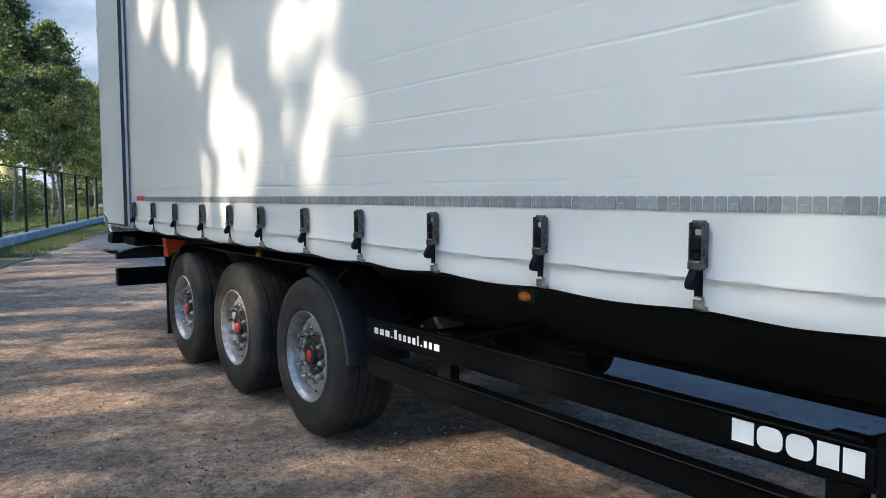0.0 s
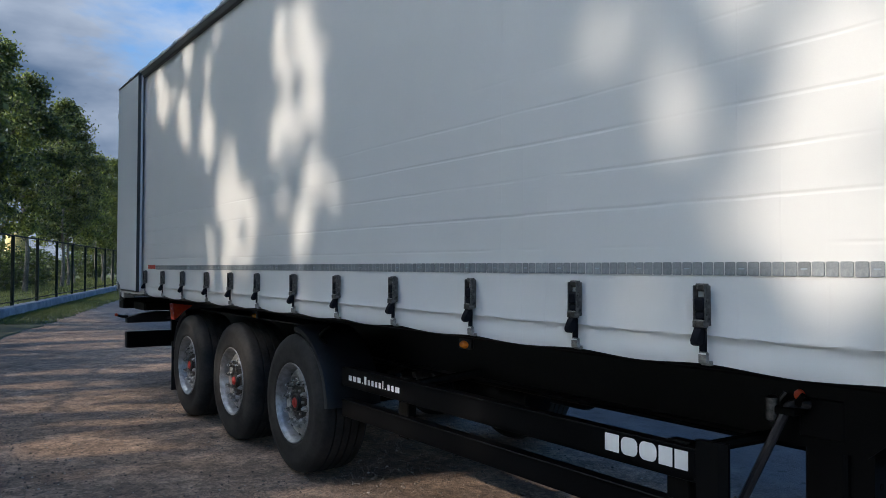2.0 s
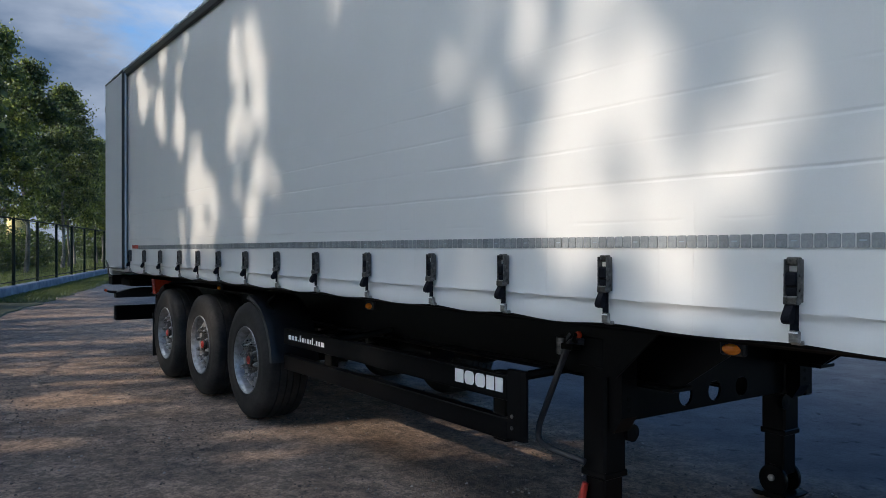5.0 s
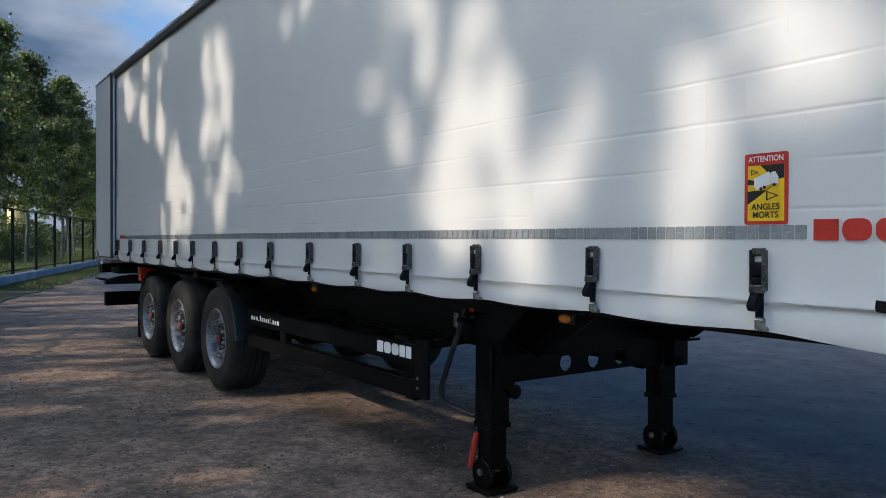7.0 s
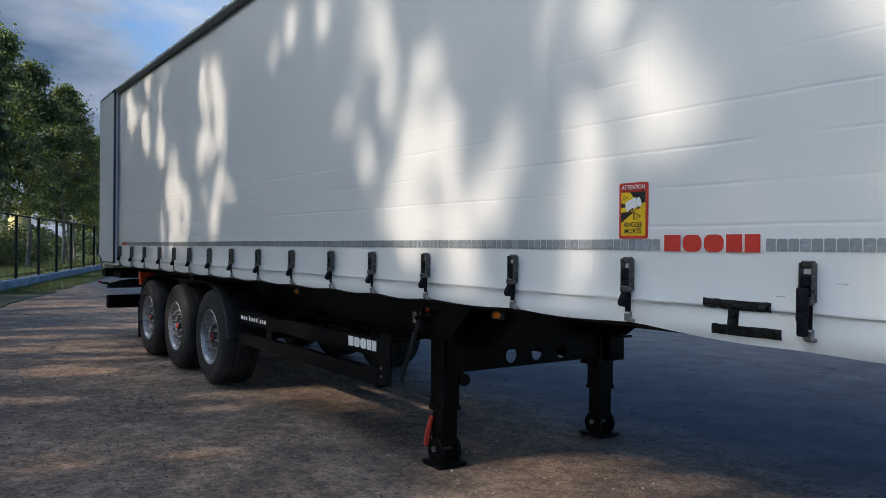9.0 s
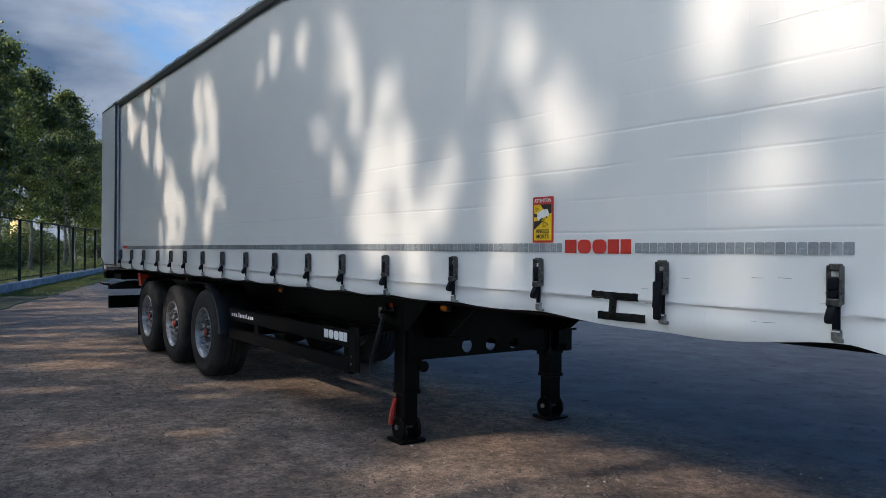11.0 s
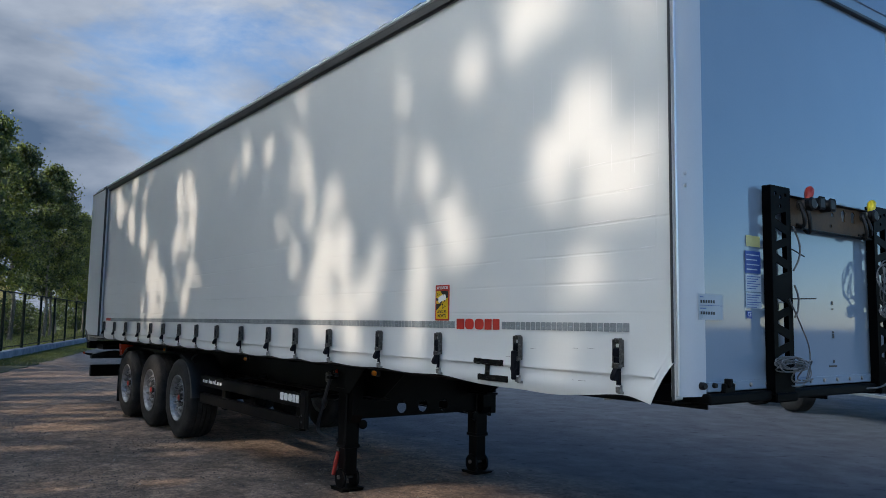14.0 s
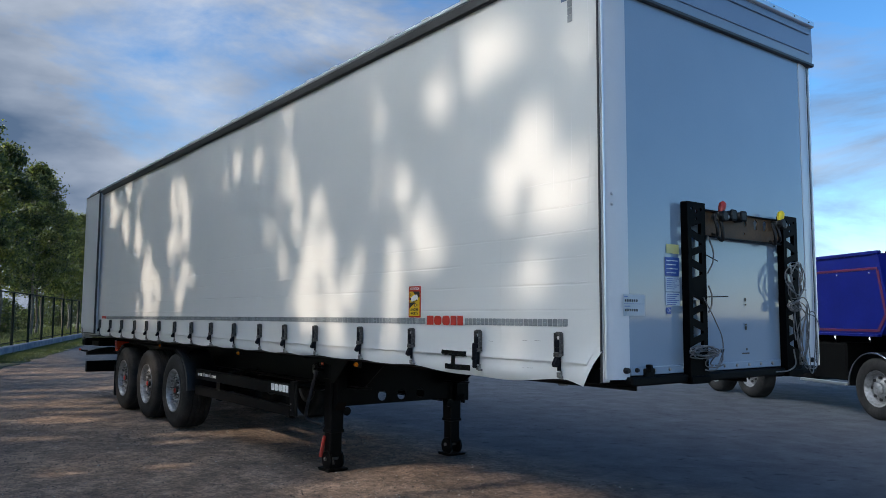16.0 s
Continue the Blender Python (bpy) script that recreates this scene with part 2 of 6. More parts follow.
    far_tone = mixed(0.9, far_tone, ramp(patch.outputs[0], [(0.31, (0.22, 0.23, 0.26)), (0.37, (0.97, 0.97, 0.98)), (0.74, (1.15, 1.15, 1.15))]), "MULTIPLY")
    far_tone = mixed(0.15, far_tone, speck, "MULTIPLY")
    k.new(mixed(reach.outputs[0], c, far_tone), p.inputs["Base Color"])
    p.inputs["Roughness"].default_value = 0.85
    h = n.new("ShaderNodeMath")
    h.operation = "MULTIPLY_ADD"
    h.inputs[1].default_value = -0.6
    k.new(stone.outputs["Distance"], h.inputs[0])
    k.new(grit.outputs[0], h.inputs[2])
    b1, b2 = n.new("ShaderNodeBump"), n.new("ShaderNodeBump")
    b1.inputs["Strength"].default_value, b1.inputs["Distance"].default_value = 0.8, 0.010
    b2.inputs["Strength"].default_value, b2.inputs["Distance"].default_value = 0.5, 0.05
    k.new(h.outputs[0], b1.inputs["Height"])
    k.new(mid.outputs[0], b2.inputs["Height"])
    k.new(b2.outputs[0], b1.inputs["Normal"])
    k.new(b1.outputs[0], p.inputs["Normal"])
    return m


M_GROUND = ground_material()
M_CURTAIN = curtain_material()
# white gelcoat; the blue of its skylit shade is put into the colour
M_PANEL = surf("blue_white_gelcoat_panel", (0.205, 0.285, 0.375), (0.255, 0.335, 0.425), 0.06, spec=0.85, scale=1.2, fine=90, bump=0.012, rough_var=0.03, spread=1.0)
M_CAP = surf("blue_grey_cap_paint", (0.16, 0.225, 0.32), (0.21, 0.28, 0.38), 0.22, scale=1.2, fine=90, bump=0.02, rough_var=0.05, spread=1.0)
# same white as the wall; the post's stronger light is in its paler colour
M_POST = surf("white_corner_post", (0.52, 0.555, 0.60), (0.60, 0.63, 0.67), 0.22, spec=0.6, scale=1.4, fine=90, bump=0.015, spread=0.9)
M_DOOR = surf("grey_white_door_panel", (0.62, 0.65, 0.67), (0.70, 0.72, 0.74), 0.35, scale=1.5, fine=70, bump=0.03, spread=0.9)
M_ALU = surf("brushed_aluminium", (0.62, 0.63, 0.64), (0.74, 0.75, 0.76), 0.34, 0.9, scale=3, fine=120, bump=0.03)
M_STEEL = surf("zinc_plated_steel", (0.10, 0.10, 0.10), (0.34, 0.338, 0.33), 0.38, 0.85, scale=26, fine=160, bump=0.06)
M_BUCKLE = surf("dull_zinc_buckle", (0.022, 0.022, 0.023), (0.17, 0.168, 0.165), 0.34, 0.85, scale=60, fine=180, bump=0.08, spread=0.7)
M_BLACK = surf("black_chassis_paint", (0.0014, 0.0015, 0.0019), (0.0038, 0.0040, 0.0046), 0.33, scale=2.5, fine=80, bump=0.05, rough_var=0.12, spec=0.085)
M_DUSTY = surf("dusty_black_steel", (0.0012, 0.0012, 0.0012), (0.0042, 0.0040, 0.0037), 0.6, scale=5, fine=90, bump=0.1, spec=0.09)
M_PLASTIC = surf("black_plastic", (0.006, 0.006, 0.007), (0.015, 0.015, 0.015), 0.5, spec=0.25, scale=6, fine=150, bump=0.08)
M_GUARD = surf("black_moulded_plastic", (0.014, 0.016, 0.021), (0.030, 0.032, 0.038), 0.40, scale=5, fine=90, bump=0.05, spec=0.4)
M_SEAL = surf("dark_grey_rubber_rail", (0.020, 0.021, 0.023), (0.042, 0.043, 0.045), 0.45, scale=2, fine=60, bump=0.05)
M_TYRE = surf("worn_tyre_rubber", (0.007, 0.007, 0.008), (0.036, 0.034, 0.033), 0.72, spec=0.2, scale=5, fine=42, bump=0.16, spread=0.6)
M_RIM = surf("silver_rim_paint", (0.13, 0.128, 0.125), (0.36, 0.365, 0.375), 0.34, 0.4, scale=22, fine=120, bump=0.06, spread=0.8)
M_NUT = surf("greasy_nut_steel", (0.10, 0.10, 0.10), (0.46, 0.46, 0.46), 0.3, 0.8, scale=40, fine=90, bump=0.05)
M_HUB = surf("greasy_black_hub", (0.004, 0.004, 0.004), (0.014, 0.013, 0.012), 0.4, scale=20, fine=90, bump=0.1, spec=0.25)
M_RED = surf("red_paint", (0.30, 0.020, 0.013), (0.46, 0.032, 0.020), 0.45, scale=9, fine=90, bump=0.03)
M_MARK = surf("red_printed_ink", (0.50, 0.030, 0.020), (0.58, 0.042, 0.028), 0.45, scale=7, fine=120, bump=0.0)
M_ORANGE = surf("amber_lens", (0.62, 0.16, 0.012), (0.78, 0.24, 0.02), 0.15, scale=30, fine=200, bump=0.1)
M_REDLENS = surf("red_lens", (0.55, 0.05, 0.02), (0.65, 0.08, 0.03), 0.25, scale=30, fine=200, bump=0.08)
M_WEB = surf("black_polyester_webbing", (0.004, 0.0045, 0.007), (0.011, 0.012, 0.017), 0.75, scale=30, fine=420, bump=0.3, depth=0.001, spec=0.12)
M_TAPE = surf("grey_reflective_tape", (0.20, 0.22, 0.235), (0.33, 0.355, 0.37), 0.35, 0.1, scale=60, fine=330, bump=0.25, by_object=0.16, depth=0.001)
M_SCUFF = surf("grey_scuff", (0.10, 0.098, 0.095), (0.36, 0.35, 0.34), 0.6, scale=40, fine=200, bump=0.0)
M_BLACKTAPE = surf("black_duct_tape", (0.008, 0.008, 0.009), (0.02, 0.02, 0.021), 0.20, scale=25, fine=70, bump=0.7, depth=0.010)
M_WHITE = surf("white_print", (0.78, 0.78, 0.77), (0.84, 0.84, 0.83), 0.5, scale=8, fine=100, bump=0.0)
M_YELLOW = surf("yellow_print", (0.80, 0.50, 0.012), (0.86, 0.56, 0.02), 0.4, scale=8, fine=100, bump=0.0)
M_INK = surf("black_print", (0.012, 0.012, 0.013), (0.02, 0.02, 0.021), 0.45, scale=8, fine=100, bump=0.0)
M_WELD_GLINT = surf("glossy_weld_bead", (0.84, 0.84, 0.84), (0.88, 0.88, 0.88), 0.14, scale=40, fine=200, bump=0.1, spec=1.0)
M_BLUEPRINT = surf("blue_print", (0.02, 0.07, 0.30), (0.03, 0.09, 0.36), 0.4, scale=8, fine=100, bump=0.0)
M_PALEPRINT = surf("pale_blue_print", (0.42, 0.52, 0.62), (0.50, 0.59, 0.68), 0.4, scale=8, fine=100, bump=0.0)
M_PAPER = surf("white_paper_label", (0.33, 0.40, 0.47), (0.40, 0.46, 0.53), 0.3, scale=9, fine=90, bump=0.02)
M_PALEYELLOW = surf("pale_yellow_print", (0.55, 0.52, 0.20), (0.62, 0.58, 0.26), 0.4, scale=8, fine=100, bump=0.0)
M_CABLE = surf("grey_cable_sheath", (0.075, 0.078, 0.081), (0.145, 0.148, 0.152), 0.5, scale=20, fine=120, bump=0.05)
M_RUSTBAR = surf("weathered_brown_bar", (0.050, 0.030, 0.015), (0.125, 0.068, 0.030), 0.65, scale=7, fine=60, bump=0.15)
M_RACK = surf("matt_black_rack_steel", (0.0006, 0.0006, 0.0008), (0.0018, 0.0018, 0.0021), 0.5, scale=6, fine=80, bump=0.05, spec=0.035)
M_YPLASTIC = surf("yellow_plastic", (0.75, 0.55, 0.01), (0.82, 0.62, 0.02), 0.4, scale=9, fine=90, bump=0.03)
M_BLUE = surf("blue_lorry_paint", (0.003, 0.008, 0.12), (0.005, 0.013, 0.175), 0.35, scale=1.4, fine=50, bump=0.03, spec=0.35)
M_STRIPE = surf("dull_red_stripe", (0.075, 0.012, 0.045), (0.11, 0.016, 0.05), 0.4, scale=4, fine=60, bump=0.02)
M_CHROME = surf("stainless_trim", (0.6, 0.6, 0.6), (0.72, 0.72, 0.72), 0.2, 1.0, scale=6, fine=80, bump=0.03)
M_BARK = surf("grey_brown_bark", (0.065, 0.058, 0.048), (0.19, 0.175, 0.148), 0.9, scale=3, fine=28, bump=0.6, squash=(1, 1, 0.3), depth=0.02)
M_LEAF = leaf_material("poplar_leaf", (0.009, 0.020, 0.009), (0.072, 0.098, 0.028), 2.3)
M_LEAF2 = leaf_material("bright_poplar_leaf", (0.018, 0.036, 0.011), (0.108, 0.138, 0.036), 2.3)
M_HEDGE = leaf_material("hedge_leaf", (0.014, 0.030, 0.008), (0.066, 0.095, 0.024))
M_GRASS = leaf_material("grass_blade", (0.038, 0.066, 0.014), (0.125, 0.15, 0.045), 1.3)
M_TURF = surf("rough_turf", (0.040, 0.062, 0.017), (0.13, 0.15, 0.050), 0.95, scale=1.1, fine=18, bump=0.6, depth=0.03)
M_VERGE = surf("thin_verge_turf", (0.045, 0.044, 0.026), (0.085, 0.092, 0.034), 0.95, scale=2.2, fine=26, bump=0.6, depth=0.03, spread=0.35)
M_KERB = surf("painted_concrete_kerb", (0.050, 0.076, 0.122), (0.17, 0.20, 0.245), 0.8, scale=2.6, fine=30, bump=0.25, depth=0.006)
M_FENCE = surf("dark_green_fence_paint", (0.004, 0.008, 0.006), (0.009, 0.015, 0.012), 0.7, scale=3, fine=60, bump=0.03, spec=0.12)
M_SILO = surf("yellow_silo_paint", (0.62, 0.46, 0.16), (0.72, 0.56, 0.24), 0.5, scale=0.8, fine=12, bump=0.05)
M_SILOTOP = surf("cream_silo_top", (0.68, 0.66, 0.58), (0.76, 0.74, 0.66), 0.5, scale=0.8, fine=12, bump=0.05)
def stone_material():
    """Stones of many tones, each of one tone."""
    m = surf("loose_stone", (0.10, 0.085, 0.072), (0.30, 0.268, 0.235), 0.9, scale=6, fine=90, bump=0.2)
    n, k = m.node_tree.nodes, m.node_tree.links
    geo, tone = n.new("ShaderNodeNewGeometry"), n.new("ShaderNodeValToRGB")
    els = tone.color_ramp.elements
    els[0].color, els[1].color = (0.075, 0.062, 0.052, 1), (0.36, 0.33, 0.30, 1)
    els.new(0.45).color = (0.125, 0.102, 0.084, 1)
    els.new(0.8).color = (0.21, 0.178, 0.148, 1)
    k.new(geo.outputs["Random Per Island"], tone.inputs[0])
    k.new(tone.outputs[0], n["Principled BSDF"].inputs["Base Color"])
    return m


M_STONE = stone_material()


# ---- building helpers ----
def world_of(ob):
    m = ob.matrix_parent_inverse @ ob.matrix_basis
    return world_of(ob.parent) @ m if ob.parent else ob.matrix_basis.copy()


def thing(name, at, label, category, group=""):
    ob = new(name)
    ob.matrix_basis = at if isinstance(at, Matrix) else Matrix.Translation(at)
    ob.empty_display_size = 0.3
    return tagged(ob, label, category, group)


def part(name, bm, material, parent, label="", smooth=False):
    """One mesh under a thing or a part. The bmesh is in the thing's building space."""
    me = bpy.data.meshes.new(name)
    bmesh.ops.recalc_face_normals(bm, faces=bm.faces)
    bm.to_mesh(me)
    bm.free()
    if smooth:
        me.shade_smooth()
        me.set_sharp_from_angle(angle=radians(38))
    me.materials.append(material)
    ob = new(name, me)
    if parent:
        ob.parent = parent
        ob.matrix_parent_inverse = world_of(parent).inverted()
    if label:
        ob["label"] = label
    return ob


def solo(name, bm, material, label, category, kind="", group="", smooth=False):
    return tagged(part(name, bm, material, None, "", smooth), label, category, group, kind)


def again(ob, m, parent=None):
    """Another of a part with its sub-parts, moved by m, on the same meshes."""
    made = {}
    for o in (ob, *ob.children_recursive):
        made[o] = o.copy()
        scene.collection.objects.link(made[o])
        made[o].parent = made.get(o.parent, o.parent)
        made[o].matrix_parent_inverse = o.matrix_parent_inverse
    made[ob].matrix_basis = m @ ob.matrix_basis
    return made[ob]


def box(x0, x1, y0, y1, z0, z1, bevel=0.0, bm=None, seg=1):
    bm = bm or bmesh.new()
    r = bmesh.ops.create_cube(bm, size=1, matrix=Matrix.Translation(((x0 + x1) / 2, (y0 + y1) / 2, (z0 + z1) / 2)) @ Matrix.Diagonal((x1 - x0, y1 - y0, z1 - z0, 1)))
    if bevel:
        es = list({e for v in r["verts"] for e in v.link_edges})
        bmesh.ops.bevel(bm, geom=es, offset=bevel, segments=seg, profile=0.5, affect="EDGES")
    return bm


def tube(points, radii, n=8, bm=None, caps=True):
    """A round bar or hose along points."""
    bm = bm or bmesh.new()
    pts = [Vector(p) for p in points]
    rs = radii if isinstance(radii, (list, tuple)) else [radii] * len(pts)
    rings, side = [], None
    for i, p in enumerate(pts):
        d = (pts[min(i + 1, len(pts) - 1)] - pts[max(i - 1, 0)]).normalized()
        if side is None:
            side = d.orthogonal().normalized()
        side = (side - d * side.dot(d))
        side = side.normalized() if side.length > 1e-5 else d.orthogonal().normalized()
        up = d.cross(side)
        rings.append([bm.verts.new(p + (side * math.cos(a) + up * math.sin(a)) * rs[i]) for a in (2 * math.pi * j / n for j in range(n))])
    for a, b in zip(rings, rings[1:]):
        for j in range(n):
            bm.faces.new((a[j], a[(j + 1) % n], b[(j + 1) % n], b[j]))
    if caps:
        bm.faces.new(rings[0][::-1])
        bm.faces.new(rings[-1])
    return bm


def rounded(points, r=0.05, n=4):
    """A polyline with its corners rounded off."""
    pts = [Vector(p) for p in points]
    out = [pts[0]]
    for a, b, c in zip(pts, pts[1:], pts[2:]):
        u, v = (a - b), (c - b)
        k = min(r, u.length * 0.45, v.length * 0.45)
        p, q = b + u.normalized() * k, b + v.normalized() * k
        out += [p.lerp(b, t).lerp(b.lerp(q, t), t) for t in (i / n for i in range(n + 1))]
    return out + [pts[-1]]


def lathe(profile, n=32, axis="y", at=(0, 0, 0), bm=None, closed=False, caps=True):
    """Turns (radius, along) pairs about an axis through at."""
    bm = bm or bmesh.new()
    at, rings = Vector(at), []
    for r, h in profile:
        ring = []
        for j in range(n):
            a = 2 * math.pi * j / n
            c, s = r * math.cos(a), r * math.sin(a)
            ring.append(bm.verts.new(at + Vector({"y": (c, h, s), "z": (c, s, h), "x": (h, c, s)}[axis])))
        rings.append(ring)
    pairs = list(zip(rings, rings[1:])) + ([(rings[-1], rings[0])] if closed else [])
    for a, b in pairs:
        for j in range(n):
            bm.faces.new((a[j], a[(j + 1) % n], b[(j + 1) % n], b[j]))
    if caps and not closed:
        bm.faces.new(rings[0])
        bm.faces.new(rings[-1][::-1])
    return bm


def extrude(outline, lo, hi, axis="y", holes=(), bm=None):
    """A plate: an outline (and holes) in the plane across axis, from lo to hi along it."""
    bm = bm or bmesh.new()

    def at(u, v, h):
        return {"y": (u, h, v), "x": (h, u, v), "z": (u, v, h)}[axis]

    edges = []
    for loop in (outline, *holes):
        vs = [bm.verts.new(at(u, v, lo)) for u, v in loop]
        edges += [bm.edges.new((vs[i], vs[(i + 1) % len(vs)])) for i in range(len(vs))]
    fill = bmesh.ops.triangle_fill(bm, use_beauty=True, use_dissolve=False, edges=edges)
    faces = [f for f in fill["geom"] if isinstance(f, bmesh.types.BMFace)]
    grown = bmesh.ops.extrude_face_region(bm, geom=faces)
    shift = Vector(at(0, 0, hi - lo))
    bmesh.ops.translate(bm, vec=shift, verts=[g for g in grown["geom"] if isinstance(g, bmesh.types.BMVert)])
    return bm


def circle(u, v, r, n=12):
    return [(u + r * math.cos(2 * math.pi * i / n), v + r * math.sin(2 * math.pi * i / n)) for i in range(n)]


def letters(name, text, size, m, material, parent, width=0.0):
    """Words in the built-in font as a thin mesh; m takes its x to the right and y up."""
    cu = bpy.data.curves.new(name, "FONT")
    cu.body, cu.size, cu.extrude, cu.align_x, cu.align_y = text, size, 0.0004, "CENTER", "CENTER"
    cu.offset = 0.012 * size
    tmp = new("tmp", cu)
    bpy.context.view_layer.update()
    me = bpy.data.meshes.new_from_object(tmp.evaluated_get(bpy.context.evaluated_depsgraph_get()))
    bpy.data.objects.remove(tmp)
    bpy.data.curves.remove(cu)
    if width:
        xs = [v.co.x for v in me.vertices]
        me.transform(Matrix.Diagonal((width / (max(xs) - min(xs)), 1, 1, 1)))
    me.transform(m)
    me.materials.clear()
    me.materials.append(material)
    ob = new(name, me)
    ob.parent = parent
    ob.matrix_parent_inverse = world_of(parent).inverted()
    return ob


def joined(verts, faces, name, material, smooth=False):
    me = bpy.data.meshes.new(name)
    me.from_pydata(verts, [], faces)
    me.materials.append(material)
    if smooth:
        me.shade_smooth()
    return me

# ---- ground, kerb, fence ----
def ground_sheet():
    rim = [-3000, -400, -120, -60] + [-40 + 2 * i for i in range(41)] + [60, 120, 400, 3000]
    bm = bmesh.new()
    rows = []
    for y in rim:
        rows.append([bm.verts.new((x, y, (noise.noise(Vector((x * 0.13, y * 0.13, 2.0))) * 0.03 if abs(x) < 41 and abs(y) < 41 else 0) * (1 - math.exp(-((min(abs(y - 0.3), abs(y - 2.2)) / 1.2) ** 2)) if -1 < x < 15 else 1))) for x in rim])
    for a, b in zip(rows, rows[1:]):
        for j in range(len(rim) - 1):
            bm.faces.new((a[j], a[j + 1], b[j + 1], b[j]))
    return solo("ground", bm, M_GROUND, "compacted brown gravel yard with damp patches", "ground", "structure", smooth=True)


GROUND = ground_sheet()

F0, FD = Vector((-16.0, 0.3, 0)), Vector((-0.948, 0.318, 0)).normalized()
FN = Vector((FD.y, -FD.x, 0))  # away from the yard
if FN.y > 0:
    FN = -FN


def along(s, off=0.0, z=0.0):
    """A point s metres along the fence from its reference post, off metres behind it."""
    return F0 + FD * s + FN * off + Vector((0, 0, z))


def strip(name, s0, s1, o0, o1, z0, z1, material, label, category, step=3.0, bevel=0.0, rough=0.0):
    """A long bar beside the fence line, in one piece."""
    bm = bmesh.new()
    n = max(1, int((s1 - s0) / step))
    rows = []
    for i in range(n + 1):
        s = s0 + (s1 - s0) * i / n
        jit = lambda k: noise.noise(Vector((s * 0.7, k * 5.0, z1))) * rough
        rows.append([bm.verts.new(along(s, o, z)) for o, z in ((o0 + jit(1), z0), (o0 + jit(1), z1 - bevel), (o0 + jit(1) + bevel, z1), (o1 - bevel, z1), (o1, z1 - bevel), (o1, z0))])
    for a, b in zip(rows, rows[1:]):
        for j in range(5):
            bm.faces.new((a[j], a[j + 1], b[j + 1], b[j]))
    bm.faces.new(rows[0])
    bm.faces.new(rows[-1][::-1])
    return solo(name, bm, material, label, category, "structure")


strip("kerb", -42, 75, -0.28, 0.10, -0.1, 0.30, M_KERB, "blue-grey painted concrete kerb beam below the fence", "kerb", bevel=0.03, rough=0.02)
strip("grass_verge", -42, 75, -1.75, -0.28, -0.1, 0.030, M_VERGE, "thin rough grass verge along the kerb", "grass verge", step=0.35, bevel=0.02, rough=0.55)
strip("lawn", -45, 90, 0.10, 60, -0.1, 0.16, M_TURF, "shaded rough grass below the trees", "lawn", bevel=0.02)


def fence():
    f = thing("fence", along(0), "dark green steel mesh fence with square posts and a top rail", "fence")
    bm = box(-0.05, 0.05, -0.045, 0.045, 0.1, 2.5, 0.008)
    for j in range(11):
        box(-0.075, 0.075, -0.015, 0.02, 0.385 + j * 0.2, 0.415 + j * 0.2, 0.004, bm)
    post = part("post", bm, M_FENCE, f)
    post.matrix_basis = Matrix.Translation(along(-12 * 3.38)) @ pose(0, 0, 0, 0, 0, math.degrees(math.atan2(FD.y, FD.x)))
    for i in range(-11, 22):
        again(post, Matrix.Translation(along(i * 3.38)) @ Matrix.Translation(-along(-12 * 3.38)))
    part("top_rail", tube([along(-40.6, 0, 2.47), along(71, 0, 2.47)], 0.028, 6), M_FENCE, f)
    part("bottom_rail", tube([along(-40.6, 0, 0.42), along(71, 0, 0.42)], 0.014, 6), M_FENCE, f)
    # the welded mesh, as one joined part: upright wires, double level wires
    verts, faces = [], []

    def wire(a, b, r):
        d = (b - a).normalized()
        u = Vector((0, 0, 1)) if abs(d.z) < 0.5 else FN
        w = d.cross(u)
        k = len(verts)
        for p in (a, b):
            verts.extend([tuple(p + (u * c + w * s) * r) for c, s in ((1, 0), (-0.5, 0.87), (-0.5, -0.87))])
        faces.extend([(k + j, k + (j + 1) % 3, k + 3 + (j + 1) % 3, k + 3 + j) for j in range(3)])

    for i in range(int(62 / 0.1)):
        wire(along(-4 + i * 0.1, 0, 0.36), along(-4 + i * 0.1, 0, 2.45), 0.0020)
    for j in range(11):
        wire(along(-40, 0.012, 0.4 + j * 0.2), along(70, 0.012, 0.4 + j * 0.2), 0.004)
    me = joined(verts, faces, "mesh_panel", M_FENCE)
    ob = new("mesh_panel", me)
    ob.parent, ob.matrix_parent_inverse = f, world_of(f).inverted()
    tagged(ob, kind="stuff")


fence()


# ---- trees ----
# gaps in the crowns through which the sun reaches the trailer's side: along, up, half width, half height
REAR_GAPS = [
    (5.51, 3.28, 0.22, 0.28), (6.04, 3.16, 0.27, 0.30), (5.80, 3.41, 0.29, 0.12), (5.86, 2.85, 0.32, 0.29), (6.12, 2.67, 0.18, 0.20),
    (5.62, 2.51, 0.33, 0.20), (5.38, 2.66, 0.17, 0.13), (6.15, 2.17, 0.27, 0.21), (5.93, 1.82, 0.22, 0.24), (4.30, 2.46, 0.25, 0.28),
    (4.33, 2.10, 0.35, 0.41), (4.79, 2.05, 0.28, 0.20), (4.99, 1.89, 0.20, 0.24), (4.34, 1.65, 0.20, 0.22), (4.73, 1.65, 0.21, 0.19),
    (2.13, 3.42, 0.28, 0.32), (1.94, 3.70, 0.25, 0.17), (3.07, 3.80, 0.21, 0.30), (2.93, 3.15, 0.25, 0.27), (3.03, 2.88, 0.19, 0.14),
    (3.68, 2.95, 0.22, 0.28), (3.76, 2.74, 0.22, 0.21),
]
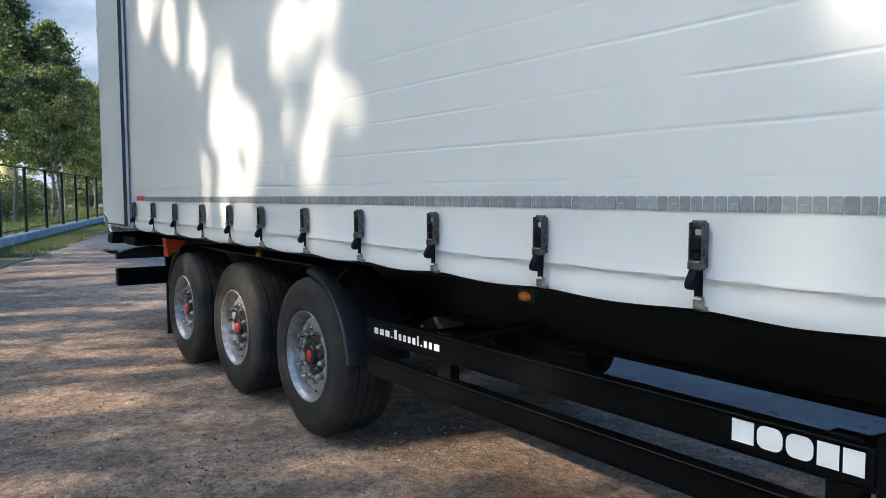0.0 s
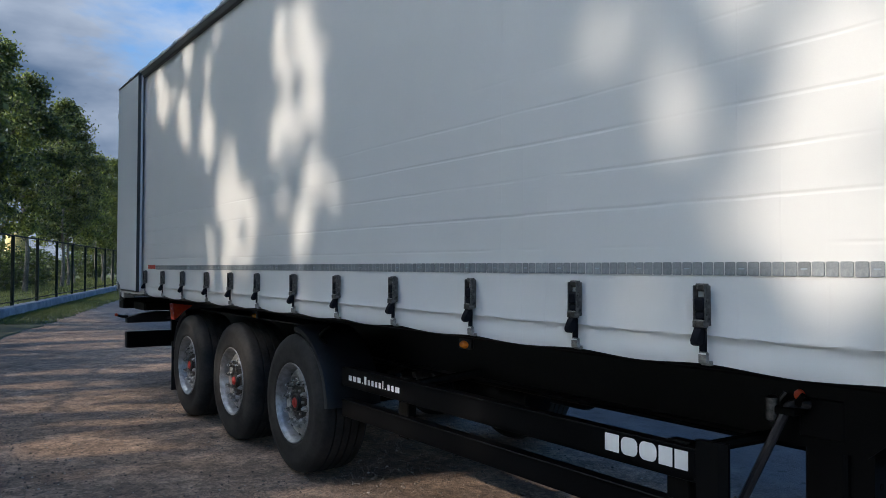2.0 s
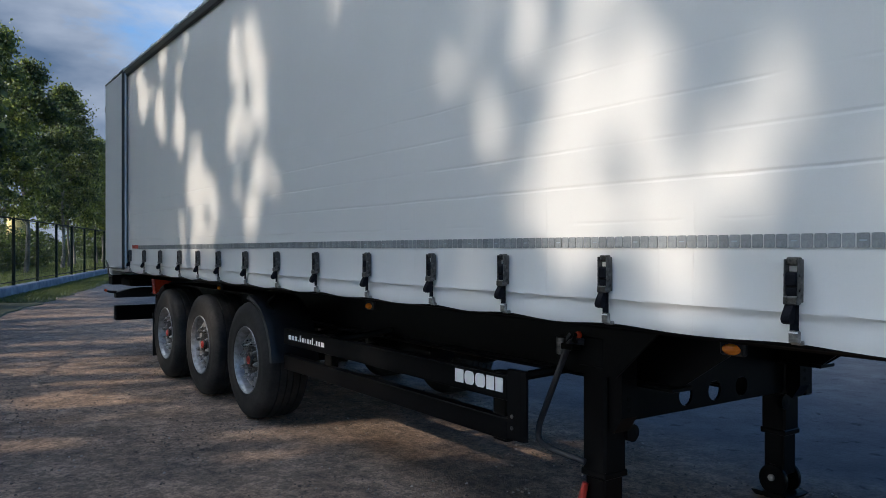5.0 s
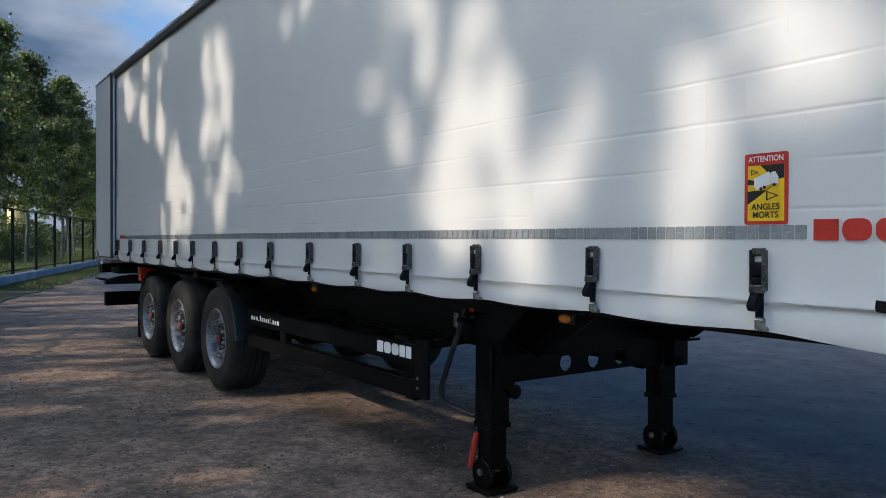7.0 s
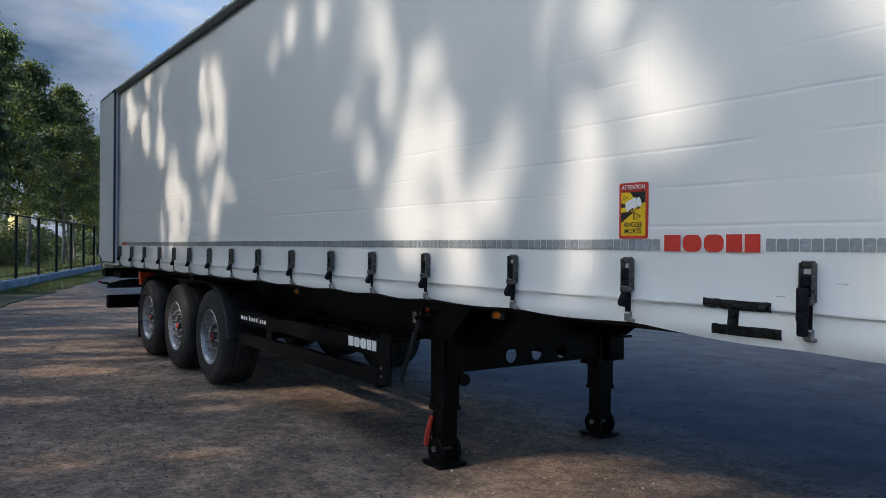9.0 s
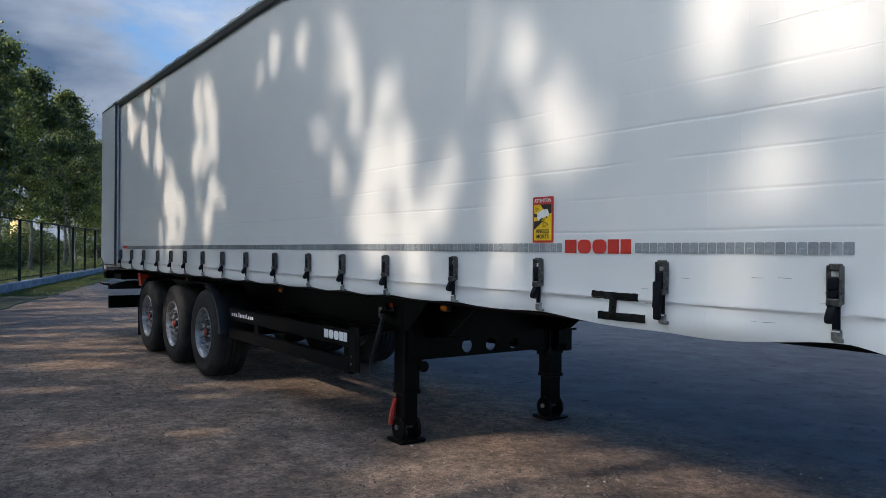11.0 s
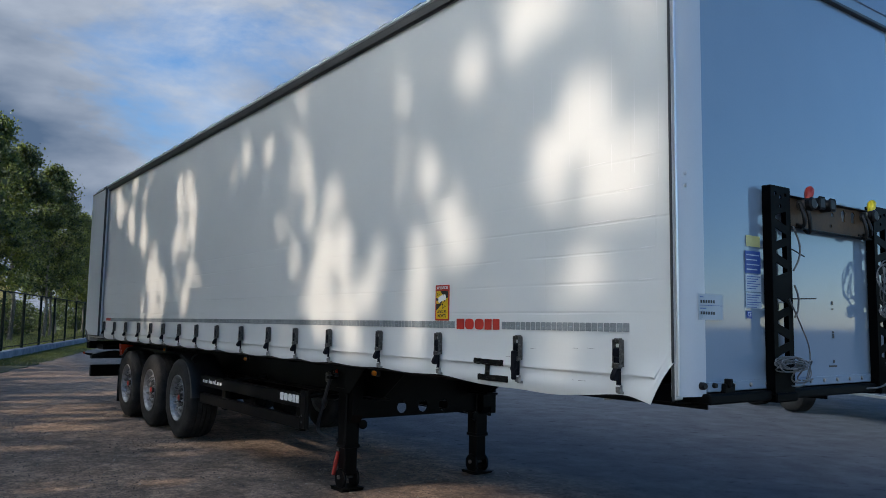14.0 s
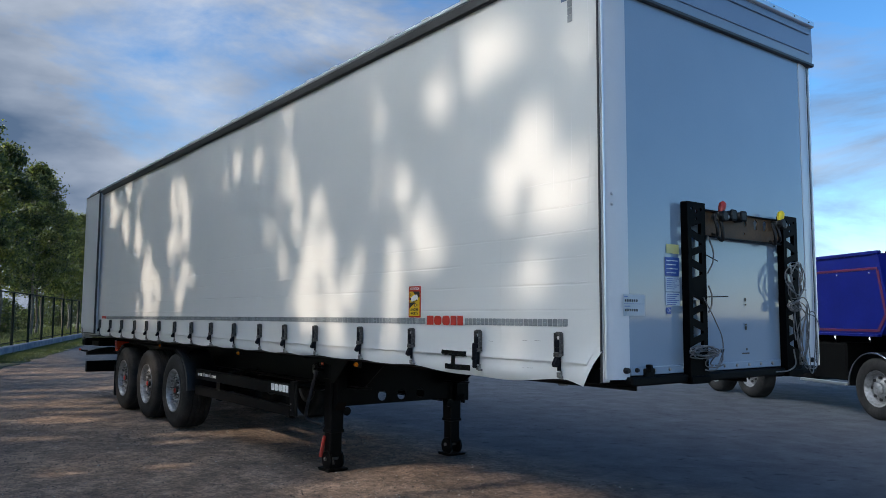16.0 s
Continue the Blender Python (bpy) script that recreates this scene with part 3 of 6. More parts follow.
MIDDLE_GAPS = [
    (7.89, 3.39, 0.17, 0.24), (7.50, 3.22, 0.13, 0.17), (8.51, 3.33, 0.16, 0.19), (9.18, 2.93, 0.24, 0.21), (9.45, 3.06, 0.11, 0.22),
    (9.52, 2.63, 0.15, 0.30), (8.93, 2.48, 0.24, 0.18), (9.23, 2.16, 0.16, 0.22), (9.30, 3.73, 0.16, 0.12), (9.17, 3.43, 0.23, 0.23),
    (9.98, 2.65, 0.23, 0.15), (9.94, 2.34, 0.28, 0.22), (9.90, 2.02, 0.41, 0.25), (9.80, 1.73, 0.42, 0.20), (10.36, 1.75, 0.47, 0.20),
    (10.17, 2.16, 0.26, 0.19), (10.56, 1.83, 0.25, 0.19), (10.81, 2.10, 0.14, 0.18),
]
FRONT_GAPS = [
    (11.11, 3.43, 0.15, 0.29), (12.04, 3.30, 0.13, 0.31), (11.48, 2.64, 0.19, 0.20), (11.75, 2.35, 0.20, 0.16), (11.87, 2.10, 0.24, 0.21),
    (11.40, 2.09, 0.16, 0.21), (11.34, 1.76, 0.18, 0.21), (12.46, 3.56, 0.19, 0.19), (12.73, 3.52, 0.19, 0.21), (12.43, 3.36, 0.14, 0.15),
    (13.44, 3.30, 0.09, 0.22), (13.00, 2.76, 0.29, 0.24), (12.69, 2.61, 0.19, 0.17), (12.85, 2.38, 0.25, 0.21), (13.37, 2.40, 0.16, 0.28),
    (13.26, 2.26, 0.20, 0.16), (13.46, 2.52, 0.10, 0.15), (13.29, 2.74, 0.11, 0.14), (13.07, 1.90, 0.21, 0.12), (13.48, 2.20, 0.08, 0.13),
    (13.10, 1.74, 0.15, 0.08),
]
# chinks smaller than the sun's own blur, which give faint spots
CHINKS = [
    (6.48, 2.04, 0.10, 0.15), (5.58, 2.05, 0.11, 0.15), (3.92, 1.80, 0.15, 0.15), (3.74, 3.46, 0.13, 0.18), (4.00, 3.74, 0.09, 0.12),
    (1.53, 3.79, 0.15, 0.09), (2.57, 3.44, 0.09, 0.10), (7.54, 3.52, 0.07, 0.11), (7.11, 3.46, 0.09, 0.07), (9.00, 3.67, 0.09, 0.07),
    (10.46, 2.60, 0.07, 0.10), (11.07, 2.65, 0.07, 0.16), (11.12, 2.93, 0.06, 0.09), (11.48, 3.44, 0.07, 0.14), (11.81, 3.38, 0.08, 0.16),
    (12.24, 2.86, 0.07, 0.09), (13.01, 3.40, 0.09, 0.11), (12.55, 2.46, 0.09, 0.12), (12.84, 1.76, 0.12, 0.07), (12.28, 3.76, 0.08, 0.07),
]
HEM_GAPS = [(9.05, 1.40, 0.12, 0.08), (9.85, 1.45, 0.22, 0.10), (10.4, 1.42, 0.24, 0.16), (11.3, 1.40, 0.16, 0.13), (8.2, 1.28, 0.14, 0.06), (12.9, 1.42, 0.2, 0.1), (4.4, 1.36, 0.16, 0.1)] + [(2.6 + 0.42 * i, 1.38 + 0.05 * (i % 2), 0.10, 0.055) for i in range(15)]
# streaks of the ground that the sun reaches: x, y, half length, half width
FAR_STREAKS = [
    (-19.3, 3.2, 1.3, 1.2), (-16.7, 2.2, 1.8, 1.1), (-12.4, 1.6, 1.5, 0.6), (-8.3, 0.8, 1.8, 0.60), (-6.5, 0.7, 1.5, 0.50), (-4.7, 0.3, 1.5, 0.34),
    (-1.0, -0.05, 1.1, 0.28), (1.1, -0.14, 0.65, 0.18), (1.1, -1.0, 0.56, 0.16), (1.5, -0.6, 0.7, 0.20), (2.44, 0.07, 0.55, 0.13),
    (2.1, -0.63, 0.7, 0.16), (3.0, -0.6, 0.7, 0.14), (3.75, -1.2, 0.7, 0.18), (4.12, -1.0, 0.6, 0.14), (3.5, 1.73, 0.4, 0.16),
    (5.6, -1.62, 0.4, 0.16), (6.31, -0.12, 0.42, 0.16),
]
NEAR_STREAKS = [
    (6.72, 0.78, 0.65, 0.40), (7.12, 1.08, 0.5, 0.34), (7.9, 1.35, 0.5, 0.22), (7.55, 2.3, 0.25, 0.2), (8.0, 2.25, 0.2, 0.16), (8.03, -1.82, 0.35, 0.26),
    (8.4, -0.88, 0.25, 0.12), (10.05, 0.9, 0.8, 0.28), (10.5, 0.6, 1.1, 0.26), (10.95, 1.25, 0.8, 0.44), (11.58, 1.56, 0.8, 0.32),
    (11.0, 0.5, 1.0, 0.2), (10.19, 2.05, 0.2, 0.12), (12.3, 1.6, 0.6, 0.26), (6.9, -0.3, 0.4, 0.10),
]
GAP_A = np.array(REAR_GAPS + MIDDLE_GAPS + FRONT_GAPS + CHINKS + HEM_GAPS)
STREAK_A = np.array(FAR_STREAKS + NEAR_STREAKS)
RISE, DRIFT = TO_SUN.z / -TO_SUN.y, TO_SUN.x / TO_SUN.y
LEAF_ROOM = 0.028  # how far a gap's rim of leaves stands back


def sun_gap(pts):
    """Which leaf places lie on a gap in the crowns."""
    k = pts[:, 1] / TO_SUN.y
    qx, qz = pts[:, 0] - TO_SUN.x * k, pts[:, 2] - TO_SUN.z * k
    rag = 1 + 0.38 * np.sin(qx * 23 + 3 * np.sin(qz * 17)) * np.sin(qz * 19 + 2 * np.sin(qx * 13))  # uneven rims
    d = ((qx[:, None] - GAP_A[:, 0]) / (GAP_A[:, 2] + LEAF_ROOM)) ** 2 + ((qz[:, None] - GAP_A[:, 1]) / (GAP_A[:, 3] + LEAF_ROOM)) ** 2
    spray = np.array([noise.noise(Vector((a * 5.6, b * 5.0, 11.0))) > 0.52 for a, b in zip(qx, qz)])  # twigs that hang into the gaps
    on_side = (d < rag[:, None]).any(1) & ~spray
    gy = qz / RISE
    gx = qx + DRIFT * gy
    du, dv = gx[:, None] - STREAK_A[:, 0], gy[:, None] - STREAK_A[:, 1]
    e = ((du * 0.33 + dv * 0.944) / (STREAK_A[:, 2] + 0.12)) ** 2 + ((du * 0.944 - dv * 0.33) / (STREAK_A[:, 3] + 0.11)) ** 2
    u, v = gx * 0.33 + gy * 0.944, gx * 0.944 - gy * 0.33
    stray = np.array([noise.noise(Vector((a * 0.5, b * 1.6, 7.0))) + 0.5 * noise.noise(Vector((a * 1.1, b * 3.6, 3.0))) > (0.06 if x < 0.5 else 0.14 if x < 5.0 else 0.50) for a, b, x in zip(u, v, gx)])
    low = (e < rag[:, None]).any(1) | stray
    return np.where((qz > 1.05) & (qx > 0) & (qx < 14.2), on_side, low | on_side)


def crown_mesh(rng, height, radius, base, count, size, material, carve=None, at=None, name="crown", centre_drop=0.0):
    """Many small leaves in uneven clumps."""
    clumps = max(30, count // (80 if carve is not None else 230))
    h = rng.random(clumps) ** 0.85
    prof = np.sin(np.clip(h * 0.88 + 0.12, 0, 1) * math.pi) ** 0.6 * (1.15 - 0.55 * h)
    a, rr = rng.random(clumps) * 2 * math.pi, np.sqrt(rng.random(clumps)) * prof * radius
    wob = 1 + 0.25 * np.sin(3 * a + h * 9)
    cx, cy, cz = rr * wob * np.cos(a), rr * wob * np.sin(a), base + h * (height - base)
    pick = rng.integers(0, clumps, count)
    spread = (0.30 if carve is not None else 0.15) + 0.24 * rng.random(clumps)
    off = rng.normal(size=(count, 3)) * (spread[pick][:, None] * np.array([1, 1, 0.75]))
    p = np.stack([cx[pick], cy[pick], cz[pick]], 1) + off
    if carve is not None:
        p = p[~carve(p + np.array(at))]
    n = len(p)
    d1 = rng.normal(size=(n, 3))
    d1 /= np.linalg.norm(d1, axis=1)[:, None]
    d2 = np.cross(d1, rng.normal(size=(n, 3)))
    d2 /= np.linalg.norm(d2, axis=1)[:, None]
    s = size * (0.65 + 0.7 * rng.random(n))[:, None]
    v = np.stack([p - d1 * s, p + d2 * s * 0.62, p + d1 * s, p - d2 * s * 0.62], 1).reshape(-1, 3)
    f = np.arange(4 * n).reshape(-1, 4)
    return joined(v.tolist(), f.tolist(), name, material)


def tree(seed, height, radius, base, count, size, material, where, label, carve=None, trunk=0.16):
    rng = np.random.default_rng(seed)
    t = thing("tree", where, label, "tree", "row of poplars behind the fence")
    w = Vector(where)
    top = height * 0.93
    lean = rng.normal(size=2) * (0.25 if carve is None else 0.06)
    bend = 0.08 if carve is None else 0.03
    pts = [w + Vector((lean[0] * (i / 9) ** 2 + bend * math.sin(i * 1.3 + seed), lean[1] * (i / 9) ** 2 + bend * math.cos(i * 1.7 + seed), top * i / 9 - 0.1)) for i in range(10)]
    bm = tube(pts, [trunk * (1.25 if i == 0 else 1 - 0.9 * i / 9) for i in range(10)], 9)
    for j in range(13):
        u = 0.22 + 0.7 * (j + rng.random()) / 13
        i = min(8, int(u * 9))
        o = pts[i].lerp(pts[i + 1], u * 9 - i)
        a, reach = rng.random() * 6.28, radius * (0.95 - 0.6 * u) * (0.7 + 0.5 * rng.random())
        tip = o + Vector((math.cos(a) * reach, math.sin(a) * reach, reach * (0.7 + 0.5 * rng.random())))
        mid = o.lerp(tip, 0.5) + Vector((0, 0, -0.12 * reach))
        if carve is not None and carve(np.array([o.lerp(tip, f) for f in (0.15, 0.3, 0.45, 0.6, 0.75, 0.9, 1.0)])).any():
            continue
        r = trunk * 0.42 * (1 - 0.7 * u)
        tube([o, mid, tip], [r, r * 0.65, r * 0.25], 6, bm)
        for q in range(2):
            e = mid.lerp(tip, 0.3 + 0.4 * rng.random())
            tube([e, e + Vector(rng.normal(size=3) * 0.35 * reach) + Vector((0, 0, 0.3))], [r * 0.4, r * 0.12], 5, bm)
    part("trunk", bm, M_BARK, t, "pale grey-brown bark", smooth=True)
    me = crown_mesh(rng, height, radius, base, count, size, material, carve, where)
    cr = new("crown", me)
    cr.parent = t
    tagged(cr, label="dense green poplar foliage")
    return t


TREE_LABEL = "tall green poplar with dense crown behind the fence"
kinds = [
    tree(1, 11.6, 2.5, 3.3, 21000, 0.088, M_LEAF, along(8.0, 3.6), TREE_LABEL, trunk=0.12),
    tree(2, 11.8, 2.4, 3.0, 19000, 0.088, M_LEAF2, along(13.0, 3.9), TREE_LABEL, trunk=0.10),
    tree(3, 11.5, 2.2, 3.4, 22000, 0.088, M_LEAF, along(18.0, 3.5), TREE_LABEL, trunk=0.13),
]
rnd = random.Random(4)
SILO = Vector((-68.0, 5.7, 0))


def clear_of_silo(p, room):
    """Whether a place leaves the line from the yard to the silo open."""
    a = Vector((14.0, -2.8, 0))
    d = (SILO - a).normalized()
    return abs((p - a).cross(d).z) > room or (p - a).dot(d) > (SILO - a).length


spots = [(3.5 + 4.6 * i + rnd.uniform(-0.8, 0.8), rnd.uniform(3.0, 4.6)) for i in range(4, 16)] + [(-1 + 5.2 * i + rnd.uniform(-1, 1), rnd.uniform(8.5, 12.0)) for i in range(1, 9, 2)]
for i, (s, o) in enumerate(spots):
    k = rnd.choice(kinds)
    z = rnd.uniform(0.84, 1.02) * (0.84 if i == 0 else 1)
    p = along(s, o)
    if not clear_of_silo(p, 1.7):
        continue
    copy_thing(k, pose(p.x, p.y, 0.0, 0, 0, rnd.uniform(0, 360)) @ Matrix.Diagonal((z, z, z, 1)))
# the trees abreast of the trailer, whose crowns shade it
def abreast(x, off):
    """How far along the fence a tree stands, off metres behind it, whose trunk shades the trailer's side at x."""
    return (x - (F0.x + FN.x * off) - DRIFT * -(F0.y + FN.y * off)) / (FD.x - DRIFT * FD.y)


for i, x in enumerate((-18.3, -15.2, -12.1, -9.0, -5.9, -2.8, 0.6, 3.34, 7.68, 8.2, 10.97, 14.3, 17.4, 20.5)):
    off = 3.9 + 0.6 * math.sin(i * 1.7)
    tree(40 + i, 11.8 + 1.0 * math.sin(i * 2.1) + min(2.6, 0.28 * i), 2.6, 2.6 if i == 0 else 1.8, 13000, 0.135, M_LEAF, along(abreast(x, off), off), TREE_LABEL, sun_gap, trunk=0.13)
# unseen second row, added only to close the shade between the crowns
for i, x in enumerate((-11.5, -8.2, -4.9, -1.6, 1.2, 5.13, 7.32, 9.0, 12.2, 15.5, 18.8)):
    off = 7.6 + 0.5 * math.sin(i * 2.3)
    tree(60 + i, 13.6 + 0.9 * math.sin(i * 1.3) + min(2.4, 0.28 * i), 2.7, 1.6, 13000, 0.140, M_LEAF, along(abreast(x, off), off), TREE_LABEL, sun_gap, trunk=0.13)


def bush(seed, where, w, h, count):
    rng = np.random.default_rng(seed)
    b = thing("bush", where, "dark leafy undergrowth bush below the trees", "bush", "undergrowth behind the fence")
    bm = bmesh.new()
    for j in range(7):
        a = j * 0.9 + rng.random()
        tube([(where[0], where[1], -0.05), (where[0] + math.cos(a) * w * 0.3, where[1] + math.sin(a) * w * 0.3, h * 0.5), (where[0] + math.cos(a) * w * 0.5, where[1] + math.sin(a) * w * 0.5, h * 0.9)], [0.03, 0.02, 0.008], 5, bm)
    part("stem", bm, M_BARK, b)
    me = crown_mesh(rng, h, w, 0.15, count, 0.09, M_HEDGE, name="foliage")
    o = new("foliage", me)
    o.parent = b
    return b


first = bush(70, along(6, 6.5), 1.5, 2.1, 2600)
second = bush(71, along(10, 7.5), 1.3, 1.6, 2000)
for i in range(26):
    p = along(1 + i * 2.7 + rnd.uniform(-1, 1), rnd.uniform(5.5, 11))
    copy_thing(rnd.choice((first, second)), pose(p.x, p.y, 0, 0, 0, rnd.uniform(0, 360)) @ Matrix.Scale(rnd.uniform(0.8, 1.35), 4))


for i in range(34):
    p = along(-4 + i * 2.3 + rnd.uniform(-1, 1), rnd.uniform(15, 20))
    if not clear_of_silo(p, 3.5):
        continue
    copy_thing(rnd.choice((first, second)), pose(p.x, p.y, 0, 0, 0, rnd.uniform(0, 360)) @ Matrix.Scale(rnd.uniform(1.5, 2.3), 4))


def far_woods():
    """A belt of leaves that closes the view beyond the row of trees."""
    rng = np.random.default_rng(31)
    n = 26000
    u = rng.random(n)
    top = 4.0 + 1.3 * np.sin(u * 21) + 0.9 * np.sin(u * 57 + 1)
    s, o, z = 92 + 14 * rng.random(n), -14 + 60 * u, top * rng.random(n) ** 0.8
    p = np.array(F0)[None] + s[:, None] * np.array(FD) + o[:, None] * np.array(FN) + np.stack([0 * z, 0 * z, z], 1)
    d1, d2 = rng.normal(size=(n, 3)), rng.normal(size=(n, 3))
    d1 *= 0.24 / np.linalg.norm(d1, axis=1)[:, None]
    d2 *= 0.18 / np.linalg.norm(d2, axis=1)[:, None]
    v = np.stack([p - d1, p + d2, p + d1, p - d2], 1).reshape(-1, 3)
    tagged(new("far_woods", joined(v.tolist(), np.arange(4 * n).reshape(-1, 4).tolist(), "far_woods", M_HEDGE)), "dark distant belt of trees beyond the fence", "woods", kind="stuff")


far_woods()


def grass():
    rng = np.random.default_rng(9)
    n = 60000
    s = np.concatenate([rng.random(n // 2) * 62 - 2, rng.random(n // 2) * 62 - 2])
    o = np.concatenate([-1.75 + 1.45 * np.sqrt(rng.random(n // 2)), 0.2 + 7 * rng.random(n // 2)])
    z0 = np.where(o < 0, 0.03, 0.155)
    hgt = np.where(o < 0, 0.05, 0.14) * (0.5 + rng.random(n))
    near = rng.random(n) < 0.35  # thicker beside the nearer stretch of the kerb
    s = np.where(near & (o < 0), s * 0.35 - 4, s)
    o = np.where(near & (o < 0), -1.95 + 1.65 * rng.random(n) ** 0.7, o)
    p = np.array(F0)[None] + s[:, None] * np.array(FD) + o[:, None] * np.array(FN)
    a = rng.random(n) * 6.28
    side = np.stack([np.cos(a), np.sin(a), 0 * a], 1) * 0.012
    tip = np.stack([np.cos(a * 3), np.sin(a * 3), 0 * a], 1) * 0.04
    b0 = p + np.stack([0 * a, 0 * a, z0], 1)
    v = np.stack([b0 - side, b0 + side, b0 + tip + np.stack([0 * a, 0 * a, hgt], 1)], 1).reshape(-1, 3)
    tagged(new("grass", joined(v.tolist(), np.arange(3 * n).reshape(-1, 3).tolist(), "grass", M_GRASS)), "uneven green grass tufts along the kerb and lawn", "grass", kind="stuff")


grass()


def gravel():
    rng = np.random.default_rng(12)
    verts, faces = [], []
    for i in range(40000):
        x, y = 12.0 - 13 * rng.random() ** 1.2, rng.random() * 5.0 - 2.7
        if noise.noise(Vector((x * 0.9, y * 0.9, 11))) + 0.35 * rng.normal() < 0.05:
            continue
        r, turn = 0.003 + 0.012 * rng.random() ** 5, rng.random() * 6.28
        k = len(verts)
        for top in (0, 1):
            for j in range(5):
                a, q = turn + j * 1.257 + 0.35 * top, r * rng.uniform(0.75, 1.3) * (0.62 if top else 1.0)
                verts.append((x + q * math.cos(a), y + 0.75 * q * math.sin(a), 0.001 + r * (rng.uniform(0.45, 0.75) if top else 0.0)))
        faces += [(k + j, k + (j + 1) % 5, k + 5 + (j + 1) % 5, k + 5 + j) for j in range(5)] + [(k + 5, k + 6, k + 7, k + 8, k + 9)]
    tagged(new("gravel_stones", joined(verts, faces, "gravel_stones", M_STONE)), "loose pale stones scattered on the yard", "gravel", kind="stuff")


gravel()


def silo():
    c = SILO
    s = thing("silo", c, "yellow and cream round storage silo behind the trees", "silo")
    part("shell", lathe([(0.95, 0), (0.97, 0.2), (0.95, 4.3), (0.97, 4.4)], 28, "z", c), M_SILO, s, "yellow painted shell", True)
    part("dome", lathe([(0.98, 4.404), (0.94, 4.8), (0.75, 4.98), (0.35, 5.06), (0.12, 5.08)], 28, "z", c), M_SILOTOP, s, "cream domed top", True)


silo()


# ---- trailer ----
LEN0, LEN1, WID = 0.28, 13.66, 2.50
TRAILER = thing("semi_trailer", (6.9, 1.25, 0), "white curtain-sided three-axle semi-trailer parked on its landing legs", "semi-trailer")
STRAPS = [13.302, 12.497, 11.680, 10.862, 10.050, 9.378, 8.728, 7.985, 7.256, 6.541, 5.828, 5.11, 4.48, 3.84, 3.07, 2.33, 1.53]
SIDE_FRONT, SIDE_BACK = 13.640, 1.22


def hem(x):
    """Height of the curtain's lower edge."""
    near = min(abs(x - s) for s in STRAPS)
    z = 1.207 - 0.016 * (1 - math.exp(-(near / 0.22) ** 2)) - 0.040 * math.exp(-((x - 12.55) / 0.55) ** 2) + 0.008 * noise.noise(Vector((x * 1.3, 0, 5)))
    return z + (2.2 * (x - 13.545) - 0.018 if x > 13.545 else -0.10 * max(0.0, x - 13.365))


def cloth(x, z):
    """How far the curtain stands out from the side."""
    near = min(abs(x - s) for s in STRAPS)
    free = 1 - math.exp(-(near / 0.16) ** 2)
    c = z - 1.302 - 0.004 * noise.noise(Vector((x * 0.8, 3, 0)))
    deep = 0.75 + 0.28 * noise.noise(Vector((x * 0.7, 8, 0)))
    curl = max(0.0, 1.205 - z) / 0.035
    over = 0.5 + 0.5 * math.tanh(c / 0.003)  # the cloth above folds over the hem
    y = 0.017 * deep * over * math.exp(-max(0.0, c) / 0.05) + (0.003 + 0.004 * free) * math.exp(-((z - 1.222) / 0.040) ** 2) - 0.005 * curl * curl
    y += 0.010 * noise.noise(Vector((x * 0.5, z * 0.9, 1))) + 0.004 * noise.noise(Vector((x * 2.2, z * 1.2, 4)))
    if z < 1.6:
        y += 0.0035 * noise.noise(Vector((x * 4.0, z * 6, 2))) * (1.6 - z) / 0.4
    if x > 13.2 and z < 1.4:
        y += 0.09 * ((x - 13.2) / 0.4) ** 2 * (1.4 - z) / 0.2
    return -y


def curtain(y_side, sign, name_label):
    zs = [0, 0.018, 0.036, 0.054, 0.072, 0.09, 0.105, 0.113, 0.118, 0.122, 0.126, 0.130, 0.134, 0.138, 0.143, 0.15, 0.16, 0.18, 0.21, 0.25, 0.3] + [0.36 + 0.09 * i for i in range(26)] + [2.70]
    n = 420 if sign < 0 else 20
    verts, faces = [], []
    for i in range(n + 1):
        x = SIDE_BACK - 0.9 + (SIDE_FRONT - SIDE_BACK + 0.9) * i / n
        lo = hem(x)
        for z in zs:
            zz = lo + (3.875 - lo) * z / 2.70
            verts.append((x, y_side - sign * cloth(x, zz) if sign < 0 else y_side + 0.012, zz))
    m = len(zs)
    for i in range(n):
        for j in range(m - 1):
            k = i * m + j
            faces.append((k, k + m, k + m + 1, k + 1))
    bm = bmesh.new()
    me = bpy.data.meshes.new("tmp")
    me.from_pydata(verts, [], faces)
    bm.from_mesh(me)
    bpy.data.meshes.remove(me)
    bmesh.ops.solidify(bm, geom=bm.faces[:], thickness=0.003)
    return part("side_curtain", bm, M_CURTAIN, TRAILER, name_label, True)


CURTAIN = curtain(0.0, -1, "white tarpaulin curtain with faint creases and scuffs")
curtain(WID, 1, "white tarpaulin curtain")

def side(x, z, out=0.0):
    return cloth(x, z) - out


